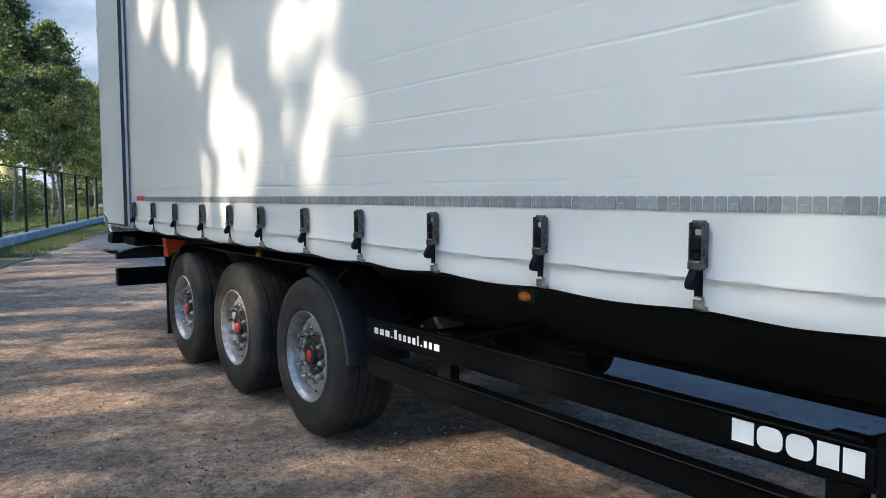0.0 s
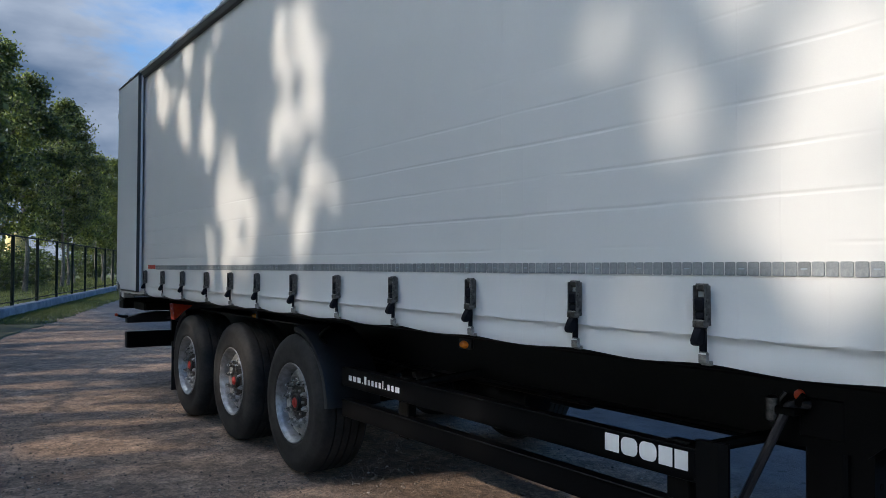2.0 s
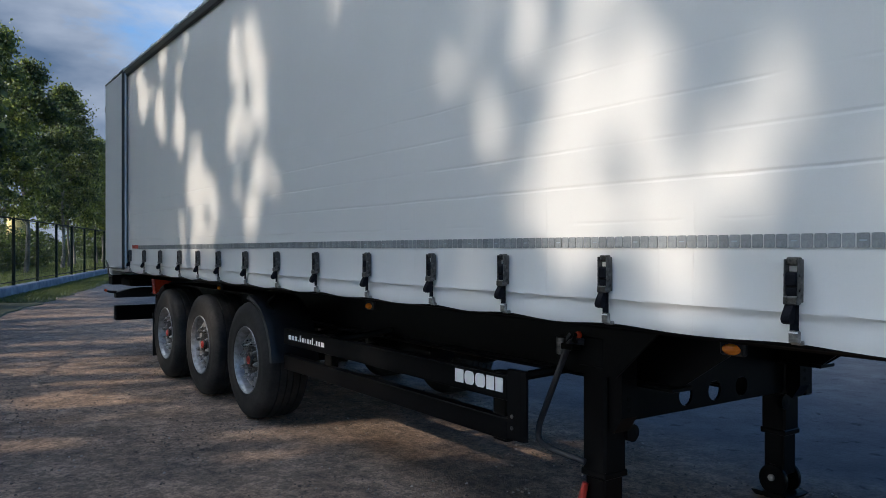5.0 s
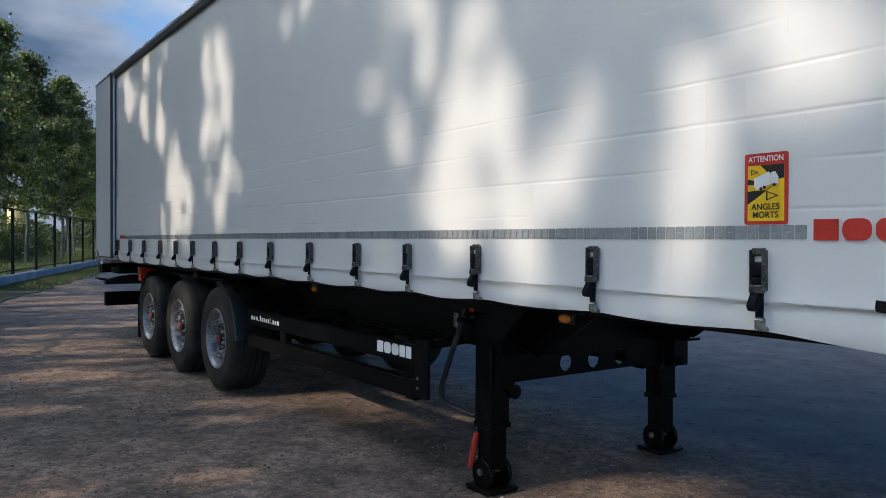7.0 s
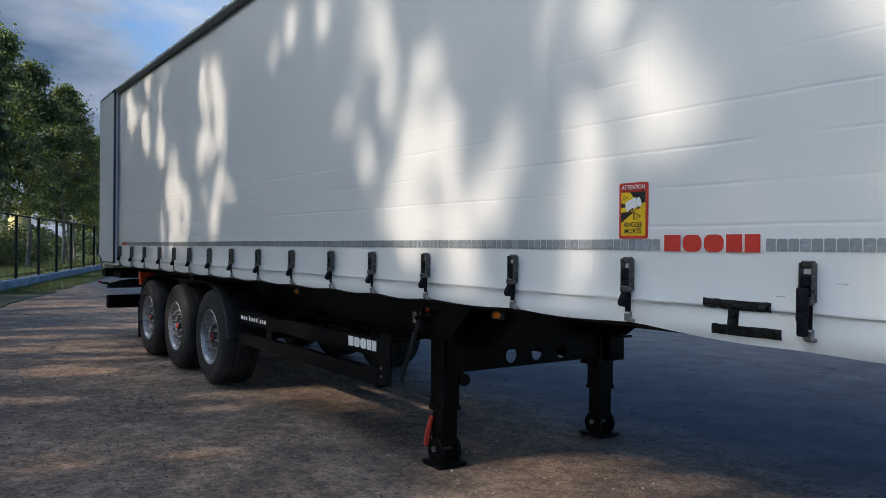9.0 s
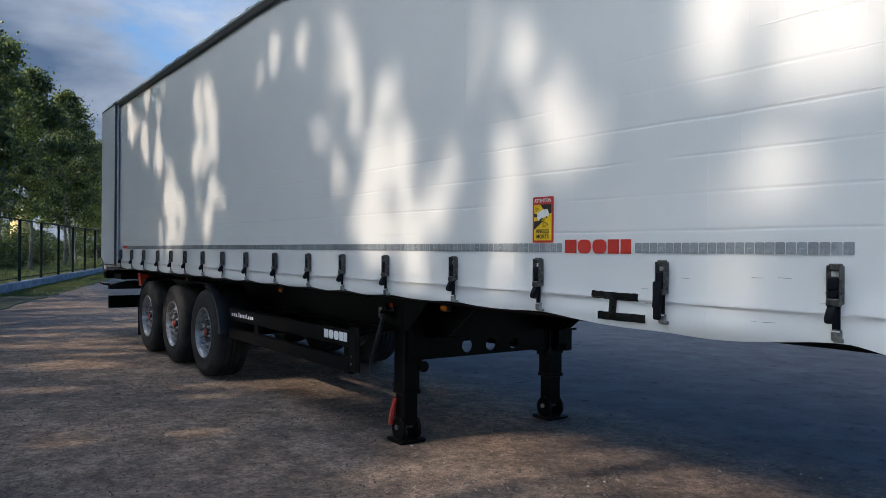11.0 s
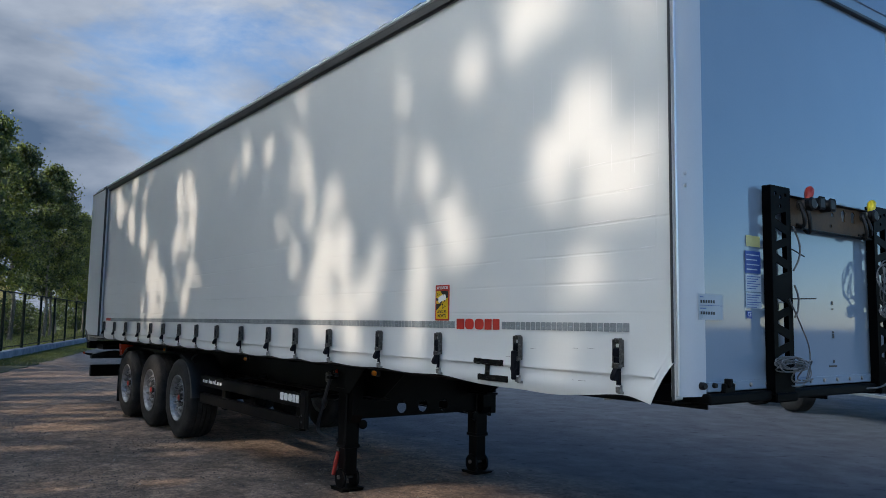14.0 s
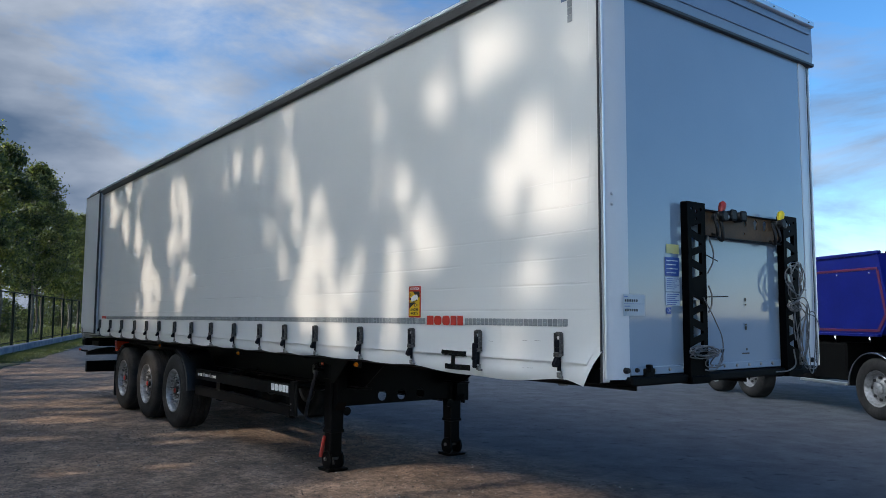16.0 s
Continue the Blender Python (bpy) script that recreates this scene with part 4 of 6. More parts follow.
def reflective_tape():
    bm = box(-0.0198, 0.0198, -0.001, 0.001, -0.0235, 0.0235, 0.0)
    bmesh.ops.bevel(bm, geom=[e for e in bm.edges if abs(e.verts[0].co.y - e.verts[1].co.y) > 0.001], offset=0.004, segments=2, profile=0.5, affect="EDGES")
    x0, x1, pitch = 1.55, 13.40, 0.0450
    slots = [x0 + pitch * i for i in range(int((x1 - x0) / pitch)) if not (11.846 < x0 + pitch * i < 12.322 or x0 + pitch * i < 1.95)]
    first = None
    for x in slots:
        z = 1.542 + (x - 1.5) * 0.0008 - 0.012 * math.exp(-((x - 1.5) / 4) ** 2)
        if first is None:
            first = part("tape_segment", bm, M_TAPE, CURTAIN, "grey retro-reflective tape segment")
            o = first
        else:
            o = first.copy()
            scene.collection.objects.link(o)
        o.matrix_basis = pose(x, side(x, z, 0.0035), z)
    mark = None
    for x in slots[3::5]:
        z = 1.542 + (x - 1.5) * 0.0008 - 0.012 * math.exp(-((x - 1.5) / 4) ** 2)
        if mark is None:
            mark = o = part("tape_print", box(-0.011, 0.011, -0.0004, 0.0004, -0.0024, 0.0024), M_PAPER, CURTAIN, "pale approval print on the tape")
        else:
            o = mark.copy()
            scene.collection.objects.link(o)
        o.matrix_basis = pose(x, side(x, z, 0.0052), z)
    # the upright piece at the front top corner
    for i in range(4):
        o = first.copy()
        scene.collection.objects.link(o)
        o.matrix_basis = pose(13.40, side(13.4, 3.5, 0.0035), 3.50 + i * 0.050)


reflective_tape()


def strap():
    """Buckle, webbing loop and hook of one curtain strap, at x = 0."""
    w = part("curtain_strap", box(-0.014, 0.028, -0.050, -0.045, 1.222, 1.372, 0.001), M_WEB, TRAILER, "black webbing strap with a steel buckle")
    # slack webbing that bulges out below the buckle
    side_line = [(-0.050, 1.360), (-0.064, 1.335), (-0.080, 1.302), (-0.088, 1.280), (-0.084, 1.264), (-0.072, 1.256), (-0.058, 1.264), (-0.050, 1.288), (-0.046, 1.33), (-0.046, 1.358)]
    bm = extrude([(a, b) for a, b in side_line], -0.027, 0.014, "x")
    part("slack_loop", bm, M_WEB, w, smooth=True)
    bm = box(-0.035, -0.0295, -0.064, -0.028, 1.345, 1.488, 0.002)
    box(0.0295, 0.035, -0.064, -0.028, 1.345, 1.488, 0.002, bm)
    box(-0.033, 0.033, -0.036, -0.030, 1.345, 1.488, 0.001, bm)
    box(-0.034, 0.034, -0.070, -0.040, 1.336, 1.366, 0.004, bm)
    box(-0.033, 0.033, -0.052, -0.034, 1.468, 1.495, 0.004, bm)
    for x, z in ((-0.016, 1.482), (0.016, 1.482)):
        lathe([(0.0065, -0.058), (0.0065, -0.050)], 8, "y", (x, 0, z), bm)
    for z in (1.385, 1.435):
        for x in (-0.038, 0.038):
            lathe([(0.006, x - 0.003), (0.006, x + 0.003)], 8, "x", (0, -0.052, z), bm)
    part("buckle", bm, M_BUCKLE, w, "worn zinc-plated lever buckle")
    part("buckle_webbing", box(-0.0285, 0.0285, -0.066, -0.040, 1.398, 1.444, 0.006), M_WEB, w)
    part("buckle_webbing", box(-0.0285, 0.0285, -0.060, -0.040, 1.366, 1.3965, 0.006), M_WEB, w)
    # white plate in place of the curtain seen through the buckle window
    part("care_label", box(-0.026, 0.026, -0.0395, -0.037, 1.447, 1.466), M_WHITE, w)
    bm = box(-0.018, 0.036, -0.056, -0.038, 1.176, 1.230, 0.006)
    box(-0.018, 0.036, -0.040, -0.008, 1.168, 1.188, 0.004, bm)
    hk = part("hook", bm, M_STEEL, w, "flat steel rave hook")
    part("hook_slot", box(-0.012, 0.030, -0.0575, -0.0555, 1.218, 1.225), M_WHITE, hk)
    for o in (w, *w.children_recursive):
        o.data.transform(Matrix.Diagonal((0.74, 1, 1, 1)))
        for v in o.data.vertices:  # drawn tight below the buckle
            v.co.z -= min(0.0, v.co.z - 1.345) * 0.20
    return w


proto = strap()
for i, x in enumerate(STRAPS[1:]):
    k = 1 if i % 3 else 0.9
    again(proto, pose(x + 0.0, side(x, 1.4) + 0.022, 0.0, 0, random.Random(i).uniform(-2.5, 2.5) * 0.25, 0))
proto.matrix_basis = pose(STRAPS[0], side(STRAPS[0], 1.4) + 0.022, 0)


for dz, h, wd in ((1.290, 0.110, 0.034), (1.225, 0.062, 0.030)):
    bm = box(12.502 - wd * 0.62, 12.508 + wd * 0.55, -0.062, -0.045, dz, dz + h, 0.008, seg=2)
    part("strap_wrap", bm, M_WEB, TRAILER, "black tape wrapped round a strap", True)


def sticker():
    """Blind spot warning: red frame, yellow field with black beams, a small lorry and words."""
    cx, cz, w, h = 11.68, 1.702, 0.166, 0.250
    y = min(side(cx + u * w, cz + v * h) for u in (-0.5, 0, 0.5) for v in (-0.5, -0.2, 0.2, 0.5)) - 0.0035
    R = lambda x0, x1, z0, z1: [(cx + x0 * w, cz + z0 * h), (cx + x1 * w, cz + z0 * h), (cx + x1 * w, cz + z1 * h), (cx + x0 * w, cz + z1 * h)]
    bm = box(cx - w / 2, cx + w / 2, y, y + 0.002, cz - h / 2, cz + h / 2)
    bmesh.ops.bevel(bm, geom=[e for e in bm.edges if abs(e.verts[0].co.y - e.verts[1].co.y) > 0.001], offset=0.008, segments=3, profile=0.5, affect="EDGES")
    s = part("warning_sticker", bm, M_MARK, TRAILER, "red and yellow blind spot warning sticker")

    def plate(name, loops, m, lift, label=""):
        bm = bmesh.new()
        for loop in loops:
            extrude(loop, y - lift, y - lift + 0.0006, "y", bm=bm)
        return part(name, bm, m, s, label)

    P = lambda *uv: [(cx + u * w, cz + v * h) for u, v in uv]
    plate("field", [R(-0.42, 0.42, -0.45, 0.33)], M_YELLOW, 0.0012)
    plate("beam", [P((-0.12, 0.33), (0.42, 0.33), (0.42, 0.14), (0.2, 0.12)), P((-0.42, 0.14), (-0.1, 0.1), (-0.1, 0.06), (-0.42, 0.06)), P((-0.42, -0.03), (0.0, -0.02), (0.22, 0.06), (-0.42, -0.22))], M_INK, 0.0022)
    plate("lorry_picture", [P((-0.26, 0.15), (0.08, 0.235), (0.12, 0.2), (0.12, 0.06), (-0.2, -0.01), (-0.26, 0.03)), P((0.13, 0.225), (0.22, 0.235), (0.29, 0.16), (0.29, 0.07), (0.13, 0.06))], M_WHITE, 0.0032)
    for u, v in ((-0.1, 0.0), (-0.02, 0.02), (0.2, 0.05)):
        plate("lorry_wheel", [circle(cx + u * w, cz + v * h, 0.006, 10)], M_INK, 0.0042)
    for u, v, k in ((-0.25, 0.235, 0.6), (0.15, -0.10, 1.0)):
        a, b = P((u - 0.13 * k, v + 0.07 * k), (u - 0.13 * k, v - 0.07 * k), (u + 0.15 * k, v)), None
        c = [((p[0] - cx - u * w) * 0.72 + cx + u * w - 0.0012, (p[1] - cz - v * h) * 0.72 + cz + v * h) for p in a]
        bm = extrude(a, y - 0.0038, y - 0.0032, "y", [c])
        part("warning_triangle", bm, M_INK, s)
    face = lambda x, z, lift: pose(x, y - lift, z, 90, 0, 0)
    letters("words", "ATTENTION", 0.028, face(cx, cz + 0.415 * h, 0.002), M_WHITE, s, 0.80 * w)
    letters("words", "ANGLES", 0.031, face(cx, cz - 0.255 * h, 0.003), M_INK, s, 0.64 * w)
    letters("words", "MORTS", 0.031, face(cx, cz - 0.37 * h, 0.003), M_INK, s, 0.58 * w)


sticker()


def brand_blocks(x0, x1, z0, z1, y, material, parent, name, tilt=0.0):
    """A maker's mark as plain blocks of its colour."""
    widths = (0.95, 1.05, 1.05, 0.8, 0.75)
    gap = 0.14
    unit = (x1 - x0) / (sum(widths) + gap * 4)
    x = x0
    for i, k in enumerate(widths):
        w = k * unit
        bm = box(x, x + w, y - 0.001, y + 0.001, z0, z1)
        if i in (1, 2):
            bmesh.ops.bevel(bm, geom=[e for e in bm.edges if abs(e.verts[0].co.y - e.verts[1].co.y) > 0.001], offset=w * 0.3, segments=4, profile=0.5, affect="EDGES")
        part(name, bm, material, parent, "plain block of the maker's mark")
        x += w + gap * unit


brand_blocks(11.855, 12.305, 1.522, 1.592, side(12.1, 1.55, 0.005), M_MARK, CURTAIN, "mark_block")
brand_blocks(1.60, 1.92, 1.512, 1.560, side(1.7, 1.54, 0.005), M_MARK, CURTAIN, "mark_block")


# white strips paint the highlights on weld lines near the front top, following the cloth
def weld_streak(x0, z0, x1, z1, half):
    n = max(2, int((abs(x1 - x0) + abs(z1 - z0)) / 0.04))
    bm, rows = bmesh.new(), []
    up = abs(z1 - z0) > abs(x1 - x0)
    for i in range(n + 1):
        x, z, k = x0 + (x1 - x0) * i / n, z0 + (z1 - z0) * i / n, half * (0.35 + 0.65 * math.sin(math.pi * i / n))
        rows.append([bm.verts.new((x + (s * k if up else 0), side(x, z, o), z + (0 if up else s * k))) for s, o in ((-1, 0.0018), (0, 0.0023), (1, 0.0018))])
    for p, q in zip(rows, rows[1:]):
        for j in range(2):
            bm.faces.new((p[j], q[j], q[j + 1], p[j + 1]))
    part("weld_streak", bm, M_WELD_GLINT, CURTAIN, "white strip for the glint on a weld line of the tarpaulin", True)


for k, (z0, z1) in enumerate(((2.60, 2.74), (2.52, 2.80), (2.47, 2.70), (2.44, 2.78), (2.40, 2.86), (2.37, 2.60), (2.30, 2.55))):
    x = 12.608 + 0.158 * k
    weld_streak(x, z0, x, (z0 * 2 + z1) / 3, 0.0026)
    weld_streak(x, (z0 + z1 * 2) / 3, x, z1 + 0.3, 0.0030)
weld_streak(13.555, 3.05, 13.555, 3.74, 0.0032)
for x0, x1, z in ((13.40, 13.53, 2.452), (13.27, 13.53, 2.284), (13.40, 13.53, 2.125), (13.42, 13.53, 1.965), (13.42, 13.53, 1.80), (12.95, 13.22, 2.452), (13.05, 13.25, 2.125)):
    weld_streak(x0, z, x1, z + 0.006, 0.0035)


def repair_tape():
    for x0, x1, z0, z1, a in ((12.06, 12.36, 1.300, 1.338, 4), (12.17, 12.22, 1.215, 1.33, -3), (12.10, 12.40, 1.198, 1.238, 1)):
        bm = bmesh.new()
        n = 14
        rows = []
        for i in range(n + 1):
            x = x0 + (x1 - x0) * i / n
            rag = 0.004 * noise.noise(Vector((x * 60, z0, 0)))
            rows.append([bm.verts.new((x, side(x, z0 + (z1 - z0) * t, 0.006 + 0.002 * noise.noise(Vector((x * 50, t * 3, 0)))), z0 + (z1 - z0) * t + rag + math.tan(radians(a)) * 0.25 * (x0 - x))) for t in (0, 0.33, 0.66, 1)])
        for p, q in zip(rows, rows[1:]):
            for j in range(3):
                bm.faces.new((p[j], q[j], q[j + 1], p[j + 1]))
        bmesh.ops.solidify(bm, geom=bm.faces[:], thickness=0.0015)
        part("repair_tape", bm, M_BLACKTAPE, CURTAIN, "wrinkled strip of black repair tape")
    rng = random.Random(3)
    for i in range(9):
        x, z = 12.05 + rng.random() * 1.45, 1.24 + rng.random() * 0.22
        l, a = 0.02 + 0.05 * rng.random(), rng.uniform(-9, 4)
        o = part("scuff", box(-l / 2, l / 2, -0.0008, 0.0008, -0.0009, 0.0009), M_SCUFF, CURTAIN, "grey scuff line")
        o.matrix_basis = pose(x, side(x, z, 0.003), z, 0, a, 0)


repair_tape()

# body shell
part("floor_frame", box(LEN0, 13.60, 0.06, WID - 0.06, 1.172, 1.24, 0.01), M_DUSTY, TRAILER, "black load floor frame")
part("side_rave", box(LEN0, 13.60, 0.018, 0.06, 1.185, 1.28, 0.006), M_BLACK, TRAILER, "black side rave behind the straps")
part("side_rave", box(LEN0, 13.60, WID - 0.06, WID - 0.015, 1.185, 1.28, 0.006), M_BLACK, TRAILER)
part("roof", box(LEN0, 13.60, 0.03, WID - 0.03, 3.90, 3.955, 0.01), M_CURTAIN, TRAILER, "white tarpaulin roof")
for y0, y1, s in ((-0.035, 0.05, -1), (WID - 0.05, WID + 0.035, 1)):
    part("roof_rail", box(LEN0, 13.62, y0, y1, 3.855, 3.945, 0.012), M_SEAL, TRAILER, "dark rubber-edged roof rail")
    part("roof_edge", box(LEN0, 13.60, y0 + 0.012, y1 - 0.012, 3.945, 3.99, 0.014), M_DOOR, TRAILER, "light aluminium roof edge")
rng = random.Random(8)
bead = None
for i in range(26):
    x = 0.6 + i * 0.51
    if bead is None:
        bead = part("roof_bow_end", box(-0.06, 0.06, -0.02, 0.10, 3.985, 3.999, 0.006), M_DOOR, TRAILER, "aluminium end of a folding roof bow")
        bead.matrix_basis = pose(x, 0, 0)
    else:
        again(bead, pose((i) * 0.51, 0, 0))


def rear_end():
    # the near door, swung right round and hooked back along the side
    d = part("rear_door", box(0.29, 1.335, -0.085, -0.018, 1.245, 3.885, 0.008), M_DOOR, TRAILER, "light grey rear door folded back along the side")
    # dark strip stands for the shadow between door edge and curtain
    part("door_edge_seal", box(1.336, 1.346, -0.086, -0.050, 1.245, 3.885, 0.003), M_SEAL, d, "dark strip for the shadow line along the door edge")
    part("door_edge_seal", box(0.272, 0.29, -0.082, -0.052, 1.245, 3.885, 0.004), M_ALU, d)
    part("door_cap", box(0.27, 1.34, -0.09, -0.045, 3.885, 3.905, 0.005), M_SEAL, d)
    part("door_cap", box(0.27, 1.34, -0.09, -0.045, 1.228, 1.245, 0.005), M_SEAL, d)
    for z in (1.55, 2.2, 2.9, 3.55):
        bm = box(0.20, 0.29, -0.075, -0.035, z - 0.04, z + 0.04, 0.006)
        lathe([(0.018, -0.06), (0.018, 0.06)], 10, "z", (0.235, -0.05, z), bm)
        part("hinge", bm, M_STEEL, d, "steel strap hinge")
    hook = tube(rounded([(0.60, -0.10, 1.10), (0.60, -0.115, 1.30), (0.60, -0.15, 1.34), (0.68, -0.15, 1.34), (0.70, -0.13, 1.16), (0.62, -0.06, 1.12)], 0.03), 0.009, 7)
    part("door_hook", hook, M_STEEL, TRAILER, "bent steel door retaining hook", True)
    # the rear frame
    for y in (0.0, WID - 0.14):
        part("rear_post", box(0.10, 0.28, y, y + 0.14, 1.08, 3.93, 0.012), M_DOOR, TRAILER, "grey rear corner post")
    part("rear_header", box(0.10, 0.28, 0.14, WID - 0.14, 3.80, 3.95, 0.012), M_DOOR, TRAILER)
    part("rear_sill", box(0.06, 0.30, 0.0, WID, 0.98, 1.12, 0.012), M_DUSTY, TRAILER, "black steel rear sill")
    part("far_door", box(0.06, 0.10, 0.02, WID - 0.02, 1.13, 3.85, 0.008), M_DOOR, TRAILER, "light grey rear door")
    part("roof_catch", box(0.30, 0.52, 0.00, 0.06, 3.93, 3.975, 0.01), M_SEAL, TRAILER, "black roof catch")
    part("roof_catch", box(0.9, 1.12, -0.03, 0.06, 3.95, 3.985, 0.01), M_SEAL, TRAILER, "black roof catch")
    # bumper and lamp beam
    part("rear_bumper", box(0.22, 0.34, 0.04, WID - 0.04, 0.455, 0.675, 0.012), M_BLACK, TRAILER, "black underride bumper beam")
    for y in (0.62, 1.78):
        part("bumper_bracket", box(0.28, 0.36, y, y + 0.1, 0.62, 1.02, 0.008), M_DUSTY, TRAILER)
    bm = extrude([(0.04, 0.79), (0.60, 0.79), (0.60, 0.93), (0.44, 0.94), (0.24, 0.915), (0.04, 0.86)], 0.24, 0.36, "x")
    part("lamp_beam", bm, M_PLASTIC, TRAILER, "black tapered lamp carrier")
    bm = extrude([(WID - 0.60, 0.79), (WID - 0.04, 0.79), (WID - 0.04, 0.86), (WID - 0.24, 0.915), (WID - 0.60, 0.93)], 0.24, 0.36, "x")
    part("lamp_beam", bm, M_PLASTIC, TRAILER)
    part("lamp_beam_bar", box(0.26, 0.34, 0.6, WID - 0.6, 0.83, 0.92, 0.01), M_DUSTY, TRAILER)
    arm = part("outline_lamp", tube([(0.30, 0.06, 0.87), (0.30, -0.02, 0.875), (0.30, -0.07, 0.89)], [0.022, 0.018, 0.014], 8), M_PLASTIC, TRAILER, "rubber-armed outline lamp", True)
    part("lens", lathe([(0.012, -0.022), (0.02, -0.016), (0.02, 0.016), (0.012, 0.022)], 12, "x", (0.30, -0.085, 0.90)), M_REDLENS, arm, "red and amber lens", True)
    part("underfloor_box", box(0.42, 0.98, 0.10, 0.50, 0.98, 1.09, 0.02), M_DUSTY, TRAILER, "dark dusty beam end below the floor")
    # red chock carried behind the wheels
    bm = extrude([(0.16, 0.93), (0.36, 1.09), (0.14, 1.12)], 1.98, 2.12, "x")
    part("wheel_chock", bm, M_REDLENS, TRAILER, "red plastic wheel chock in its holder")


rear_end()


def marker_lamp(x, y, z):
    a = part("side_marker_lamp", box(x - 0.055, x + 0.055, y, y + 0.03, z - 0.026, z + 0.05, 0.008), M_PLASTIC, TRAILER, "amber side marker lamp")
    lens = lathe([(0.001, -0.012), (0.030, -0.010), (0.046, 0.0), (0.050, 0.016)], 20, "y", (0, 0, 0))
    bmesh.ops.transform(lens, matrix=Matrix.Translation((x, y - 0.004, z)) @ Matrix.Diagonal((0.86, 1, 0.46, 1)), verts=lens.verts)
    part("lens", lens, M_ORANGE, a, "amber reflecting lens", True)
    return a


lamp = marker_lamp(7.70, 0.155, 1.125)
for x in (4.60, 10.52):
    again(lamp, pose(x - 7.70, 0, -0.01 if x < 5 else 0.012))


def wheel():
    """One wheel with a wide single tyre, centred on the origin; its outer side faces -y."""
    rim = lathe([(0.296, 0.002), (0.300, -0.004), (0.297, -0.010), (0.291, -0.008), (0.287, 0.004), (0.279, 0.014), (0.271, 0.034), (0.267, 0.066), (0.260, 0.082), (0.251, 0.080), (0.243, 0.066), (0.232, 0.058), (0.218, 0.054), (0.196, 0.052), (0.150, 0.052), (0.148, 0.058), (0.148, 0.12), (0.25, 0.15), (0.262, 0.34), (0.298, 0.36)], 56, caps=False)
    w = part("wheel", rim, M_RIM, TRAILER, "silver steel wheel with a wide worn tyre", True)
    tyre = lathe([(0.292, 0.008), (0.305, -0.006), (0.33, -0.012), (0.345, -0.006), (0.41, -0.016), (0.455, -0.014), (0.47, -0.004), (0.498, 0.010), (0.510, 0.028), (0.517, 0.05), (0.519, 0.094), (0.506, 0.097), (0.506, 0.105), (0.520, 0.108), (0.522, 0.160), (0.508, 0.163), (0.508, 0.171), (0.522, 0.174), (0.522, 0.216), (0.508, 0.219), (0.508, 0.227), (0.522, 0.230), (0.520, 0.282), (0.506, 0.285), (0.506, 0.293), (0.519, 0.296), (0.516, 0.335), (0.505, 0.362), (0.46, 0.39), (0.36, 0.385), (0.30, 0.36)], 64, caps=False)
    part("tyre", tyre, M_TYRE, w, "dusty black super-single tyre", True)
    hub = lathe([(0.02, 0.020), (0.058, 0.021), (0.066, 0.028), (0.070, 0.046), (0.112, 0.050), (0.138, 0.056), (0.147, 0.068), (0.147, 0.2), (0.03, 0.2)], 32)
    h = part("hub", hub, M_HUB, w, "greasy black axle hub", True)
    part("hub_cap", lathe([(0.001, 0.004), (0.015, 0.005), (0.020, 0.010), (0.037, 0.013), (0.040, 0.020), (0.038, 0.026)], 8), M_RED, w, "faded red hub cap", True)
    bolt = part("cap_bolt", lathe([(0.001, 0.030), (0.010, 0.031), (0.011, 0.06)], 8), M_STEEL, w)
    bolt.matrix_basis = pose(0.098, 0, 0)
    for i in range(1, 6):
        again(bolt, pose(0, 0, 0, 0, i * 60, 0))
    nut = lathe([(0.001, 0.020), (0.010, 0.021), (0.0125, 0.025), (0.0130, 0.034), (0.0195, 0.037), (0.021, 0.062), (0.027, 0.066), (0.027, 0.077)], 10)
    n = part("wheel_nut", nut, M_NUT, w, "steel wheel nut on a long stud", True)
    n.matrix_basis = pose(0.1675 * math.cos(0.15), -0.024, 0.1675 * math.sin(0.15))
    for i in range(1, 10):
        again(n, pose(0, 0, 0, 0, i * 36, 0))
    hole = part("hand_hole", lathe([(0.012, 0.058), (0.012, 0.090)], 12), M_INK, w, "dark ventilation hole")
    hole.matrix_basis = pose(0.238, 0.0, 0)
    for i in range(1, 10):
        again(hole, pose(0, 0, 0, 0, i * 36, 0))
    part("valve", tube([(0.20, 0.13, 0.16), (0.215, 0.08, 0.172), (0.218, 0.06, 0.175)], 0.005, 6), M_STEEL, w)
    return w


AXLES, WY, WZ = (3.08, 4.393, 5.706), 0.030, 0.525
proto = wheel()
places = [pose(x, WY, WZ, 0, a, 0) for x, a in zip(AXLES, (20, 95, 53))] + [pose(x, WID - WY, WZ, 0, a, 180) for x, a in zip(AXLES, (10, 70, 33))]
for m in places[1:]:
    again(proto, m)
proto.matrix_basis = places[0]
for x in AXLES:
    part("axle", tube([(x, 0.44, WZ), (x, WID - 0.44, WZ)], 0.063, 14), M_DUSTY, TRAILER, "dusty axle tube", True)
    for y in (0.62, WID - 0.74):
        part("trailing_arm", extrude([(x + 0.62, 0.84), (x + 0.50, 0.84), (x - 0.1, 0.45), (x - 0.35, 0.46), (x - 0.35, 0.55), (x, 0.60)], y, y + 0.12, "y"), M_DUSTY, TRAILER)
        part("air_spring", lathe([(0.10, 0.55), (0.14, 0.58), (0.145, 0.66), (0.12, 0.70), (0.145, 0.74), (0.14, 0.84), (0.1, 0.86)], 18, "z", (x - 0.33, y + 0.06, 0)), M_PLASTIC, TRAILER, "black rubber air spring", True)


